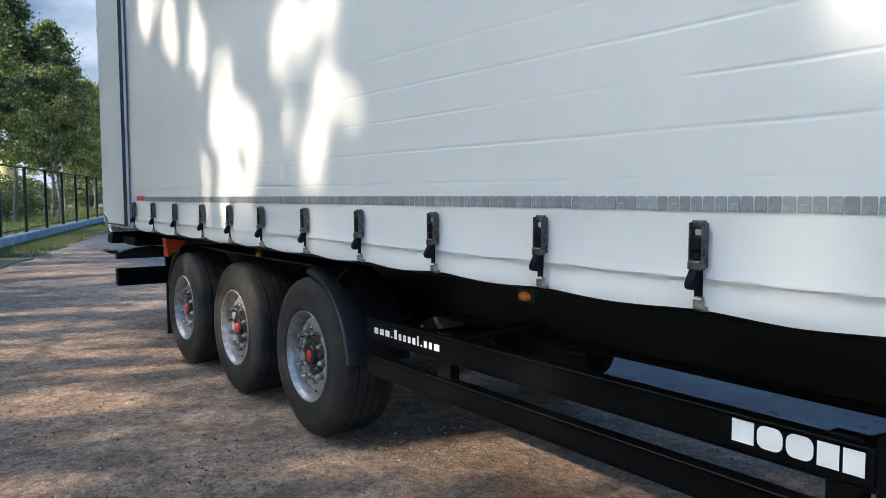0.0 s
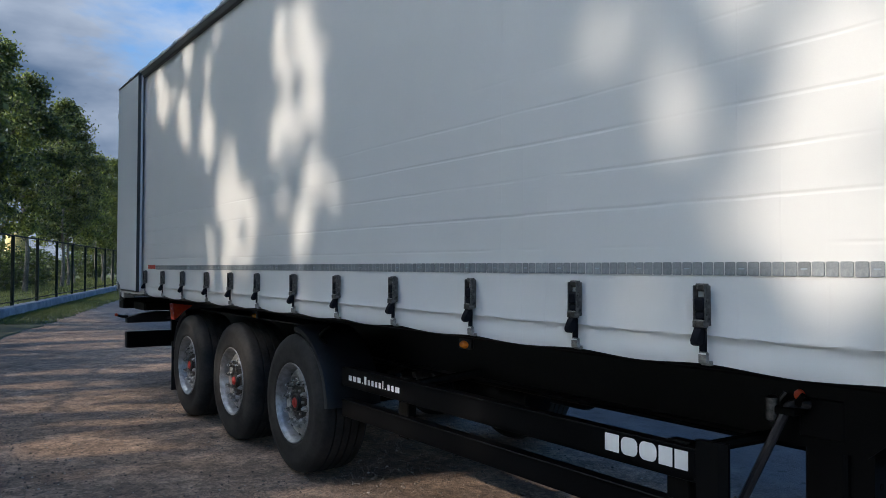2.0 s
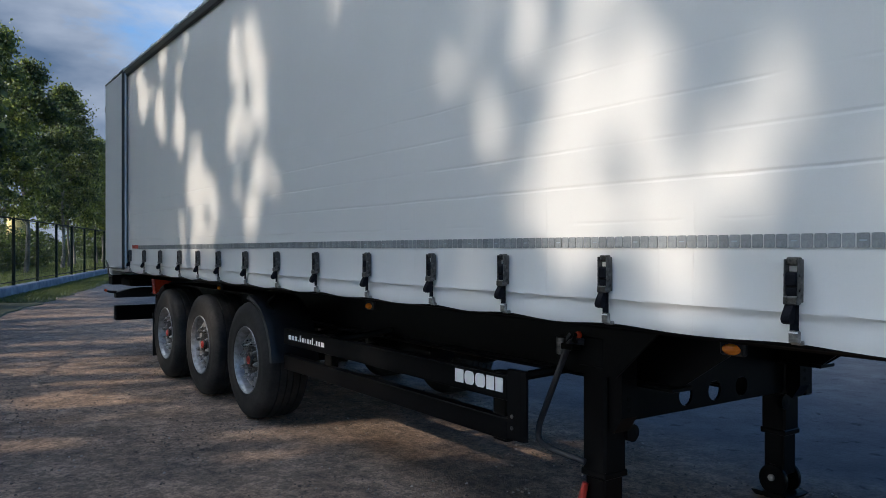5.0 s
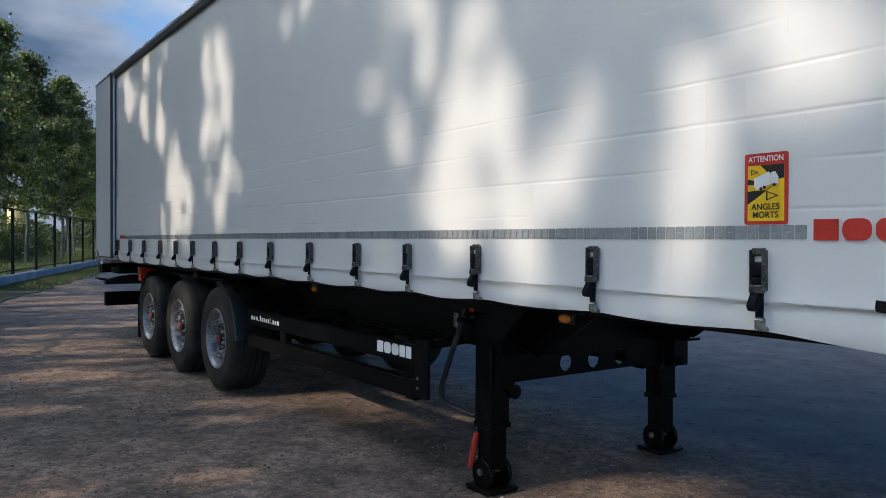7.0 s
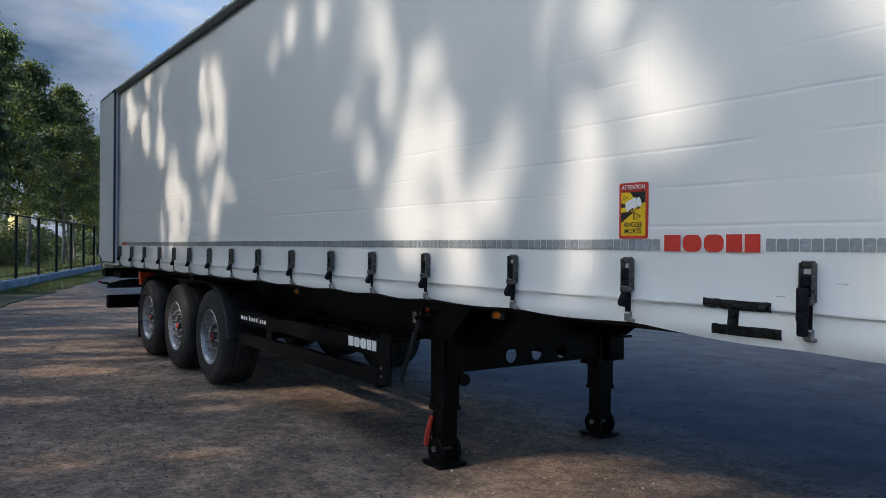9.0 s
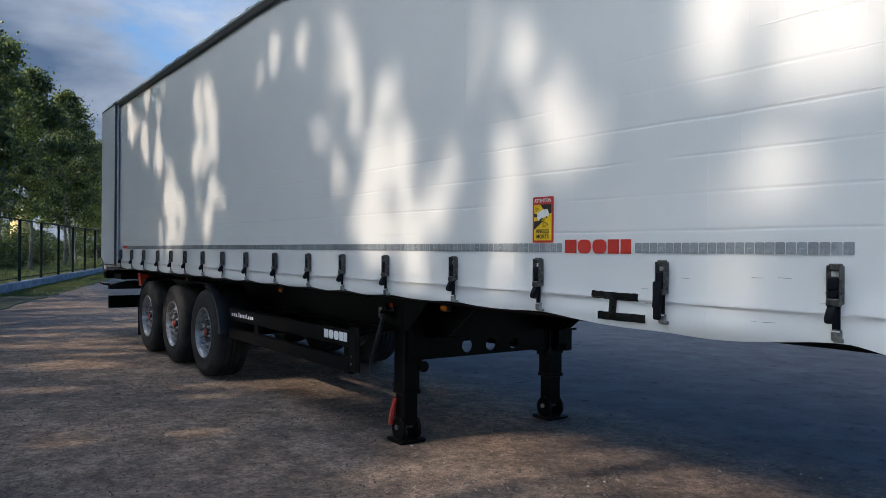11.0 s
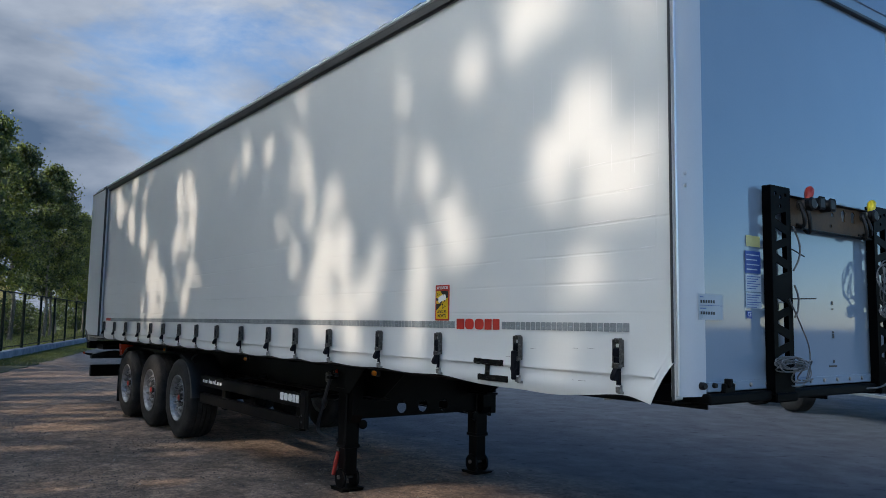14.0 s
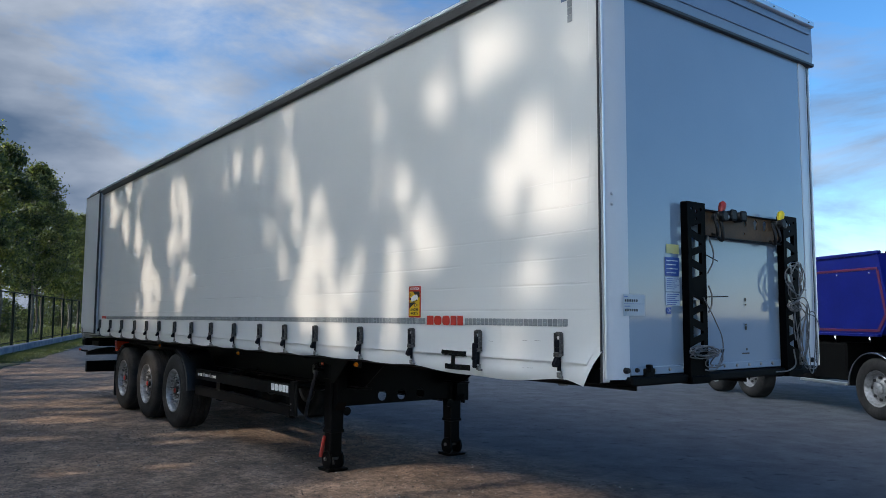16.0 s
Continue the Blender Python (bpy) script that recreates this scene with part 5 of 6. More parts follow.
def fender(x, a0, a1, y0, y1, r=0.575, flap=0.0):
    """A curved mudguard sheet with a rolled lip; angles in degrees from the front, over the top."""
    bm = bmesh.new()
    rows = []
    n = 16
    for i in range(n + 1):
        a = radians(a0 + (a1 - a0) * i / n)
        p = Vector((x + r * math.cos(a), 0, WZ + r * math.sin(a)))
        o = Vector((math.cos(a), 0, math.sin(a)))
        rows.append([bm.verts.new(p + o * d + Vector((0, y, 0))) for y, d in ((y0, -0.050), (y0 - 0.022, -0.046), (y0 - 0.034, -0.026), (y0 - 0.026, -0.004), (y0, 0.006), (y0 + 0.05, 0.012), (y1 - 0.05, 0.012), (y1, 0.0))])
    for p, q in zip(rows, rows[1:]):
        for j in range(7):
            bm.faces.new((p[j], p[j + 1], q[j + 1], q[j]))
    bmesh.ops.solidify(bm, geom=bm.faces[:], thickness=0.008)
    return part("mudguard", bm, M_GUARD, TRAILER, "black plastic mudguard", True)


for y0, y1 in ((0.06, 0.46), (WID - 0.46, WID - 0.06)):
    fender(AXLES[2], 4, 88, y0, y1)
    fender(AXLES[0], 100, 165, y0, y1)
    part("mud_flap", extrude([(y0 - 0.03, 0.19), (y1, 0.19), (y1, 0.72), (y0 - 0.03, 0.72)], AXLES[0] - 0.60, AXLES[0] - 0.588, "x"), M_PLASTIC, TRAILER, "black rubber mud flap")
    part("mudguard_top", box(AXLES[0] - 0.2, AXLES[2] + 0.1, y0 + 0.12, y1, 1.085, 1.097, 0.003), M_PLASTIC, TRAILER)
part("fender_bracket", tube(rounded([(6.06, 0.14, 0.99), (6.02, 0.10, 1.04), (6.06, 0.10, 1.08), (6.10, 0.14, 1.12)], 0.02), 0.012, 6), M_DUSTY, TRAILER)


def main_beams():
    for y in (0.60, WID - 0.60):
        web = extrude([(0.3, 0.86), (9.95, 0.86), (10.3, 1.10), (13.4, 1.10), (13.4, 1.17), (0.3, 1.17)], y - 0.006, y + 0.006, "y")
        b = part("main_beam", web, M_BLACK, TRAILER, "black welded chassis beam")
        part("flange", box(0.3, 9.95, y - 0.075, y + 0.075, 0.838, 0.858, 0.003), M_BLACK, b, "dusty lower flange")
    x = 0.9
    while x < 13.4:
        c = part("cross_member", box(x - 0.03, x + 0.03, 0.40 if x < 9.9 else 0.5, WID - 0.40, 1.12, 1.172, 0.004), M_DUSTY, TRAILER, "black cross member")
        x += 0.62
    # air tank and spare brackets between the beams
    part("air_tank", lathe([(0.02, 6.55), (0.11, 6.57), (0.135, 6.62), (0.135, 7.32), (0.11, 7.37), (0.02, 7.39)], 20, "x", (0, 1.0, 0.70)), M_BLACK, TRAILER, "black steel air tank", True)
    part("air_tank", lathe([(0.02, 6.55), (0.11, 6.57), (0.135, 6.62), (0.135, 7.32), (0.11, 7.37), (0.02, 7.39)], 20, "x", (0, 1.5, 0.70)), M_BLACK, TRAILER, "black steel air tank", True)
    part("kingpin_plate", box(11.4, 12.8, 0.7, WID - 0.7, 1.085, 1.099, 0.003), M_DUSTY, TRAILER, "black coupling plate")
    part("kingpin", lathe([(0.045, 1.01), (0.045, 1.03), (0.036, 1.035), (0.036, 1.06), (0.045, 1.065), (0.045, 1.088)], 16, "z", (12.1, WID / 2, 0)), M_STEEL, TRAILER, "greasy steel kingpin", True)


main_beams()


def side_guard(y, s):
    """Two level rails with posts, front end plate and braces to the chassis."""
    inn = lambda d: (y, y + s * d) if s > 0 else (y + s * d, y)
    a, b = inn(0.035)
    g = part("side_guard_rail", box(6.35, 9.235, a, b, 0.737, 0.858, 0.006), M_BLACK, TRAILER, "glossy black upper side guard rail")
    low = part("side_guard_rail", box(6.35, 9.235, a, b, 0.530, 0.637, 0.006), M_BLACK, TRAILER, "glossy black lower side guard rail")
    for r, (z0, z1) in ((g, (0.737, 0.858)), (low, (0.530, 0.637))):
        c, d = inn(0.07)
        part("rail_lip", box(6.35, 9.235, c, d, z1 - 0.012, z1 + 0.003, 0.002), M_BLACK, r)
        part("rail_lip", box(6.35, 9.235, c, d, z0 - 0.003, z0 + 0.012, 0.002), M_BLACK, r)
    for x in (7.08, 9.12):
        c, d = (y + s * 0.037, y + s * 0.10) if s > 0 else (y + s * 0.10, y + s * 0.037)
        part("side_guard_post", box(x - 0.05, x + 0.06, c, d, 0.50, 0.87, 0.006), M_DUSTY, TRAILER, "black side guard post")
        t = part("side_guard_brace", tube([(x, y + s * 0.08, 0.82), (x + 0.25, y + s * 0.46, 0.90)], 0.026, 8), M_DUSTY, TRAILER)
    plan = [(9.237, y + s * 0.0), (9.335, y + s * 0.0), (9.365, y + s * 0.018), (9.365, y + s * 0.032), (9.237, y + s * 0.032)]
    e = part("side_guard_end", extrude(plan, 0.540, 0.90, "z"), M_BLACK, TRAILER, "black box-shaped side guard end")
    for z in (0.60, 0.66):
        part("bolt", lathe([(0.001, -0.006), (0.010, -0.005), (0.011, 0.0)], 8, "y", (9.275, y if s > 0 else y + 0.006, z)), M_STEEL, e)


side_guard(0.11, 1)
side_guard(WID - 0.11, -1)
brand_blocks(8.78, 9.205, 0.772, 0.846, 0.11 - 0.003, M_WHITE, TRAILER, "mark_block")
x = 6.455
for w, h in ((0.032, 0.034), (0.032, 0.034), (0.032, 0.034), (0.008, 0.008), (0.020, 0.050), (0.020, 0.034), (0.020, 0.034), (0.020, 0.034), (0.020, 0.034), (0.008, 0.050), (0.008, 0.008), (0.020, 0.034), (0.020, 0.034), (0.036, 0.034)):
    w *= 1.27
    part("web_address_bar", box(x, x + w, 0.1065, 0.1085, 0.780, 0.780 + h), M_WHITE, TRAILER, "plain white bar of painted lettering")
    x += w + 0.021


def landing_leg(y, near):
    """One leg with its foot, at x 9.66."""
    x = 9.60
    leg = part("landing_leg", box(x - 0.078, x + 0.078, y - 0.078, y + 0.078, 0.40, 1.17, 0.012), M_BLACK, TRAILER, "black square landing leg")
    part("inner_leg", box(x - 0.066, x + 0.066, y - 0.066, y + 0.066, 0.14, 0.42, 0.008), M_BLACK, leg, "black inner leg tube")
    part("leg_collar", box(x - 0.083, x + 0.083, y - 0.083, y + 0.083, 0.385, 0.42, 0.006), M_BLACK, leg)
    for dy in (-0.085, 0.055):
        part("foot_wheel", lathe([(0.04, y + dy), (0.088, y + dy + 0.002), (0.094, y + dy + 0.008), (0.094, y + dy + 0.024), (0.086, y + dy + 0.03)], 24, "y", (x, 0, 0.105)), M_BLACK, leg, "black rounded rocker foot", True)
    part("foot_axle", tube([(x, y - 0.10, 0.12), (x, y + 0.10, 0.12)], 0.02, 10), M_STEEL, leg)
    part("foot_plate", extrude([(x - 0.125, 0.026), (x - 0.10, 0.0), (x + 0.10, 0.0), (x + 0.125, 0.026), (x + 0.10, 0.030), (x - 0.10, 0.030)], y - 0.11, y + 0.11, "y"), M_DUSTY, leg, "dusty foot plate")
    # mounting bracket with bolts towards the front
    br = part("leg_bracket", extrude([(x + 0.07, 0.64), (x + 0.11, 0.62), (x + 0.16, 0.70), (x + 0.16, 1.10), (x + 0.07, 1.10)], y - 0.05, y + 0.06, "y"), M_BLACK, leg, "black bolted bracket")
    bolt = part("bolt", lathe([(0.001, -0.010), (0.013, -0.010), (0.013, 0.0)], 6, "x", (0, 0, 0)), M_DUSTY, leg)
    bolt.matrix_basis = pose(x + 0.162, y, 0.74)
    for dz in (0.05, 0.13, 0.21, 0.29):
        again(bolt, pose(0, 0, dz))
    lug = part("leg_lug", lathe([(0.018, x + 0.07), (0.045, x + 0.072), (0.045, x + 0.10), (0.018, x + 0.102)], 14, "x", (0, y + (0.10 if near else -0.10), 0.60)), M_BLACK, leg)
    part("gear_cover", box(x - 0.09, x + 0.09, y - (0.10 if near else -0.07), y - (0.07 if near else -0.10), 0.93, 1.09, 0.012), M_BLACK, leg, "black gear cover")
    return leg


landing_leg(0.44, True)
landing_leg(1.99, False)
part("leg_cross_plate", extrude([(0.51, 0.66), (1.92, 0.66), (1.92, 1.17), (0.51, 1.17)], 9.655, 9.670, "x", [circle(0.99, 0.735, 0.056, 18), circle(1.24, 0.735, 0.056, 18), circle(1.49, 0.735, 0.056, 18)]), M_BLACK, TRAILER, "black cross plate with three round holes")
part("leg_cross_lip", box(9.61, 9.655, 0.51, 1.92, 0.648, 0.662, 0.003), M_BLACK, TRAILER)
part("leg_cross_tube", tube([(9.60, 0.52, 0.82), (9.60, 1.85, 0.82)], 0.055, 14), M_BLACK, TRAILER, "black cross tube behind the plate", True)
part("leg_side_gusset", box(9.62, 9.72, 2.07, 2.15, 0.62, 0.96, 0.01), M_BLACK, TRAILER, "black mounting bracket")
part("leg_side_gusset", extrude([(9.44, 0.90), (9.76, 0.90), (10.05, 1.165), (9.24, 1.165)], 0.345, 0.357, "y"), M_BLACK, TRAILER, "black gusset plate above the leg")
part("beam_gusset", extrude([(9.70, 0.86), (9.95, 0.86), (10.35, 1.165), (9.70, 1.165)], 1.84, 1.852, "y"), M_BLACK, TRAILER)
part("crank_handle", tube(rounded([(9.56, 0.34, 1.055), (9.51, 0.29, 1.06), (9.405, 0.28, 0.83), (9.292, 0.28, 0.60), (9.285, 0.28, 0.52), (9.36, 0.285, 0.49), (9.56, 0.345, 0.455)], 0.05), 0.0175, 8), M_GUARD, TRAILER, "bent black steel crank handle", True)
part("crank_joint", lathe([(0.01, -0.05), (0.026, -0.04), (0.026, 0.04), (0.01, 0.05)], 12, "z", (9.44, 0.295, 1.03)), M_BUCKLE, TRAILER, "worn dark steel crank joint", True)
part("crank_bracket", box(9.46, 9.54, 0.27, 0.36, 1.015, 1.045, 0.005), M_DUSTY, TRAILER)
part("lever_stub", tube(rounded([(9.54, 0.37, 1.05), (9.54, 0.28, 1.06), (9.58, 0.26, 1.10)], 0.02), 0.010, 6), M_DUSTY, TRAILER)
part("red_lever", tube([(9.545, 0.365, 0.345), (9.525, 0.355, 0.25), (9.505, 0.345, 0.13)], [0.016, 0.022, 0.020], 8), M_RED, TRAILER, "red painted foot release lever", True)
part("red_mark", box(9.555, 9.64, 0.3575, 0.3615, 0.905, 0.922, 0.001), M_REDLENS, TRAILER, "small red mark on the leg")
part("red_button", lathe([(0.002, -0.012), (0.02, -0.008), (0.022, 0.0)], 12, "y", (9.52, 0.342, 1.085)), M_REDLENS, TRAILER, "red valve button", True)
part("shackle", tube(rounded([(9.47, 0.33, 1.09), (9.44, 0.31, 1.04), (9.48, 0.30, 1.0), (9.52, 0.31, 1.04)], 0.02), 0.008, 6), M_STEEL, TRAILER)


# front wall
def front_wall():
    XF = 13.675
    wall = part("front_wall", box(XF - 0.05, XF, 0.196, WID - 0.196, 1.25, 3.63, 0.004), M_PANEL, TRAILER, "glossy white front wall panel tinted with blue skylight")
    for s, y in ((1, 0.0), (-1, WID)):
        # rounded aluminium corner post
        out = [(SIDE_FRONT + 0.004, y + s * 0.004)]
        out += [(XF + 0.004 - 0.075 + 0.075 * math.sin(a), y + s * (0.185 - 0.185 * math.cos(a))) for a in (i * math.pi / 2 / 10 for i in range(1, 11))]
        out += [(XF + 0.004, y + s * 0.195), (XF - 0.04, y + s * 0.195), (XF - 0.06, y + s * 0.05), (SIDE_FRONT + 0.004, y + s * 0.05)]
        bm = extrude(out, 1.215, 3.90, "z")
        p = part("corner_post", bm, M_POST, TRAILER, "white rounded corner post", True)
        if s < 0:
            part("post_seam", box(XF + 0.002, XF + 0.006, y - 0.075, y - 0.070, 1.24, 3.60), M_SEAL, p)
        part("curtain_pole", tube([(SIDE_FRONT - 0.006, y - s * 0.008, 1.20), (SIDE_FRONT - 0.006, y - s * 0.008, 3.86)], 0.007, 10), M_SEAL, p, "dark gap and pole at the curtain edge", True)
        part("post_strip", box(SIDE_FRONT + 0.010, SIDE_FRONT + 0.024, min(y - s * 0.006, y + s * 0.01), max(y - s * 0.006, y + s * 0.01), 1.22, 3.88, 0.003), M_ALU, p)
        for z in (2.335, 2.272):
            if s > 0:
                part("rivet", lathe([(0.001, -0.008), (0.008, -0.006), (0.011, 0.0)], 10, "y", (XF - 0.004, 0.062, z)), M_ALU, p, "rivet head", True)
        part("post_foot", box(SIDE_FRONT - 0.020, SIDE_FRONT + 0.003, min(y + s * 0.0, y + s * 0.06), max(y + s * 0.0, y + s * 0.06), 1.20, 1.38, 0.006), M_ALU, p, "grey hinge post foot")
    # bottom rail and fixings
    part("front_bottom_rail", box(XF - 0.06, XF + 0.012, 0.20, WID - 0.20, 1.235, 1.285, 0.004), M_PANEL, TRAILER, "white bottom rail with bolts, tinted with blue skylight")
    part("front_bumper_bar", box(XF - 0.08, XF + 0.05, 0.16, WID - 0.16, 1.175, 1.228, 0.010), M_DUSTY, TRAILER, "black steel front floor edge")
    for i in range(12):
        y = 0.42 + i * 0.15
        part("bolt", lathe([(0.001, XF + 0.02), (0.010, XF + 0.019), (0.012, XF + 0.012)], 8, "x", (0, y, 1.262)), M_STEEL, TRAILER)
    for y, r in ((0.155, 0.019), (0.245, 0.014), (WID - 0.155, 0.019)):
        part("rubber_buffer", lathe([(0.001, XF + 0.03), (r * 0.8, XF + 0.03), (r, XF + 0.02), (r, XF)], 14, "x", (0, y, 1.268)), M_PLASTIC, TRAILER, "round black rubber buffer", True)
    for y0 in (0.31, WID - 0.40):
        bm = box(XF, XF + 0.035, y0, y0 + 0.09, 1.20, 1.275, 0.006)
        box(XF + 0.012, XF + 0.05, y0 + 0.02, y0 + 0.05, 1.255, 1.30, 0.005, bm)
        part("front_bracket", bm, M_DUSTY, TRAILER, "black catch bracket")
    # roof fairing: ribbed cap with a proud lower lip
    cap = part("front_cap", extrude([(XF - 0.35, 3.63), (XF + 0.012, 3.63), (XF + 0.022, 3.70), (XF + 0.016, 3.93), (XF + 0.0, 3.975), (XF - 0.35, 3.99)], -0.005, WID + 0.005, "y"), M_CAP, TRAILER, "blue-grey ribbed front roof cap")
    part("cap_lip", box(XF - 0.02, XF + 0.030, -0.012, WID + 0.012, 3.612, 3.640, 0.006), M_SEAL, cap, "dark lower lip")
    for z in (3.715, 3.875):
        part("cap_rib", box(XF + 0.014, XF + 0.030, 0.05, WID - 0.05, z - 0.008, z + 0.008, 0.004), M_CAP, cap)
    part("cap_top_edge", box(XF - 0.02, XF + 0.044, -0.012, WID + 0.012, 3.935, 3.985, 0.008), M_ALU, cap, "aluminium top edge")
    for y in (1.9, 2.2, 2.42):
        part("cap_screw", lathe([(0.001, XF + 0.05), (0.006, XF + 0.049), (0.007, XF + 0.044)], 8, "x", (0, y, 3.96)), M_SEAL, cap)


front_wall()


def label_plate(name, y0, y1, z0, z1, material, label, x=13.679):
    return part(name, box(x, x + 0.0015, y0, y1, z0, z1), material, TRAILER, label)


label_plate("yellow_label", 0.570, 0.700, 2.000, 2.060, M_PALEYELLOW, "small yellow label with faint print")
p = label_plate("blue_label", 0.555, 0.700, 1.855, 1.975, M_BLUEPRINT, "dark blue printed label")
for i in range(4):
    part("print_line", box(13.6815, 13.683, 0.565, 0.565 + 0.12 - 0.02 * (i % 2), 1.95 - i * 0.026, 1.956 - i * 0.026), M_PALEPRINT, p)
for z0, z1 in ((1.755, 1.848), (1.665, 1.748)):
    p = label_plate("pale_label", 0.555, 0.700, z0, z1, M_PALEPRINT, "pale blue printed label")
    for i in range(6):
        part("print_line", box(13.6815, 13.683, 0.565, 0.69 - 0.02 * (i % 3), z1 - 0.014 - i * 0.013, z1 - 0.010 - i * 0.013), M_BLUEPRINT, p)
p = label_plate("mark_label", 0.560, 0.605, 1.61, 1.652, M_BLUEPRINT, "small dark blue label with two white letters")
letters("words", "CE", 0.030, pose(13.682, 0.5825, 1.631, 90, 0, 90), M_WHITE, p, 0.03)
p = label_plate("paper_label", 0.135, 0.340, 1.597, 1.728, M_PAPER, "white paper label with handwritten lines", 13.683)
for i, (z, w) in enumerate(((1.712, 0.03), (1.690, 0.10), (1.655, 0.05), (1.632, 0.09))):
    if i % 2:
        for j in range(6):
            part("handwriting", box(13.6855, 13.6868, 0.150 + j * 0.021, 0.162 + j * 0.021, z - 0.008, z + 0.007), M_INK, p)
    else:
        part("print_line", box(13.6855, 13.6868, 0.145, 0.145 + w, z - 0.002, z + 0.002), M_BLUEPRINT, p)
part("paper_rule", box(13.6855, 13.6868, 0.140, 0.335, 1.669, 1.671), M_BLUEPRINT, p)
for y, z, h in ((1.45, 1.705, 0.022), (1.45, 1.675, 0.01), (1.45, 1.505, 0.026), (1.45, 1.535, 0.012), (1.45, 1.36, 0.016), (1.40, 1.335, 0.01)):
    label_plate("print_spot", y, y + 0.018 if y > 1.42 else y + 0.09, z, z + h, M_INK, "dark printed mark")


# coupling rack on the front wall
def upright(y0, y1):
    z0, z1, x = 1.21, 2.345, 13.735
    c, hw = (y0 + y1) / 2, (y1 - y0) / 2
    holes = []
    for i in range(9):
        zc = 1.40 + i * 0.096
        if i in (4,):
            continue
        up = i % 2
        tri = [(c - 0.058, zc + (0.041 if up else 0.010)), (c + 0.050, zc + (0.006 if up else 0.041)), (c + 0.050, zc - (0.010 if up else 0.040)), (c - 0.058, zc - (0.040 if up else 0.006))]
        holes.append([(u, v) for u, v in tri])
    for u, v in ((c - 0.05, 2.30), (c + 0.05, 2.30), (c, 2.285), (c - 0.005, 2.235)):
        holes.append(circle(u, v, 0.012, 8))
    r = part("coupling_rack_upright", extrude([(y0, z0), (y1, z0), (y1, z1), (y0, z1)], x, x + 0.008, "x", holes), M_RACK, TRAILER, "black perforated steel upright")
    part("upright_flange", box(13.69, x + 0.008, y0 - 0.004, y0 + 0.004, z0, z1, 0.002), M_RACK, r)
    part("upright_flange", box(13.69, x + 0.008, y1 - 0.004, y1 + 0.004, z0, z1, 0.002), M_RACK, r)
    part("upright_foot", box(13.66, x + 0.02, y0 - 0.01, y1 + 0.01, 1.165, 1.215, 0.008), M_RACK, r)


upright(0.715, 0.905)
upright(1.885, 2.075)
bar = part("coupling_bar", extrude([(0.91, 2.135), (1.88, 2.135), (1.88, 2.305), (0.91, 2.305)], 13.70, 13.708, "x", [[(1.55, 2.22), (1.59, 2.22), (1.60, 2.275), (1.575, 2.295), (1.545, 2.275)], [(1.67, 2.22), (1.71, 2.22), (1.72, 2.275), (1.695, 2.295), (1.665, 2.275)], circle(1.44, 2.25, 0.016, 8), circle(1.16, 2.19, 0.010, 8), circle(1.42, 2.18, 0.010, 8)]), M_RUSTBAR, TRAILER, "brown weathered coupling bar")
part("bar_lip", box(13.70, 13.735, 0.91, 1.88, 2.126, 2.136, 0.003), M_BLACK, bar)
part("bar_lip", box(13.70, 13.735, 0.91, 1.88, 2.303, 2.311, 0.003), M_BLACK, bar)
for y, m, name in ((1.06, M_RED, "red"), (1.80, M_YPLASTIC, "yellow")):
    c = part("air_coupling", tube([(13.70, y, 2.27), (13.77, y, 2.27)], 0.030, 12), M_STEEL, TRAILER, f"steel air coupling with a {name} cap", True)
    lathe_bm = lathe([(0.001, 13.80), (0.028, 13.80), (0.038, 13.79), (0.038, 13.765)], 16, "x", (0, y, 2.27))
    part("coupling_head", lathe_bm, M_PLASTIC, c, "", True)
    part("coupling_cap", tube([(13.77, y - 0.01, 2.295), (13.77, y, 2.325), (13.77, y + 0.012, 2.352), (13.77, y + 0.02, 2.366)], [0.018, 0.026, 0.026, 0.014], 9), m, c, f"{name} plastic cap", True)
    part("coupling_neck", tube([(13.76, y - 0.03, 2.272), (13.76, y + 0.075, 2.268)], 0.022, 10), M_STEEL, c, "", True)
for y in (1.19, 1.31):
    s = part("socket", lathe([(0.026, 13.70), (0.036, 13.71), (0.036, 13.76), (0.03, 13.77), (0.001, 13.77)], 18, "x", (0, y, 2.285)), M_PLASTIC, TRAILER, "black electric socket", True)
    part("socket_lid", box(13.768, 13.782, y - 0.036, y + 0.036, 2.25, 2.325, 0.012), M_PLASTIC, s)
for y, dz in ((1.00, 0.0), (1.06, -0.04), (1.72, -0.02), (1.78, 0.01)):
    part("hose", tube(rounded([(13.75, y, 2.27), (13.78, y - 0.01, 2.18), (13.76, y + 0.02, 2.13 + dz), (13.69, y + 0.04, 2.16)], 0.05), 0.011, 7), M_PLASTIC, TRAILER, "black air hose", True)
part("connector_block", box(13.722, 13.734, 0.78, 0.85, 1.70, 1.80, 0.004), M_PAPER, TRAILER, "pale grey cable connector block")


def bundle(seed, centre, loops, rx, rz, spread, count, tilt=0.0):
    """Loops of hanging cable."""
    rng = random.Random(seed)
    for i in range(count):
        bm, pts = bmesh.new(), []
        cx, cy, cz = centre
        ox, oy, oz = (rng.uniform(-1, 1) * spread for _ in range(3))
        a, b, ph = rx * rng.uniform(0.7, 1.15), rz * rng.uniform(0.75, 1.15), rng.uniform(0, 6.28)
        n = 34 * loops
        for j in range(n + 1):
            t = ph + 2 * math.pi * loops * j / n
            pts.append((cx + ox * 0.4 + 0.018 * math.sin(t * 1.7 + i) + 0.012 * j / n, cy + oy + a * math.cos(t) * (1 + 0.12 * math.sin(t * 0.6 + i)), cz + oz + b * math.sin(t) + tilt * a * math.cos(t)))
        part("cable", tube(pts, 0.0042, 5, bm), M_CABLE, TRAILER, "coiled grey cable", True)


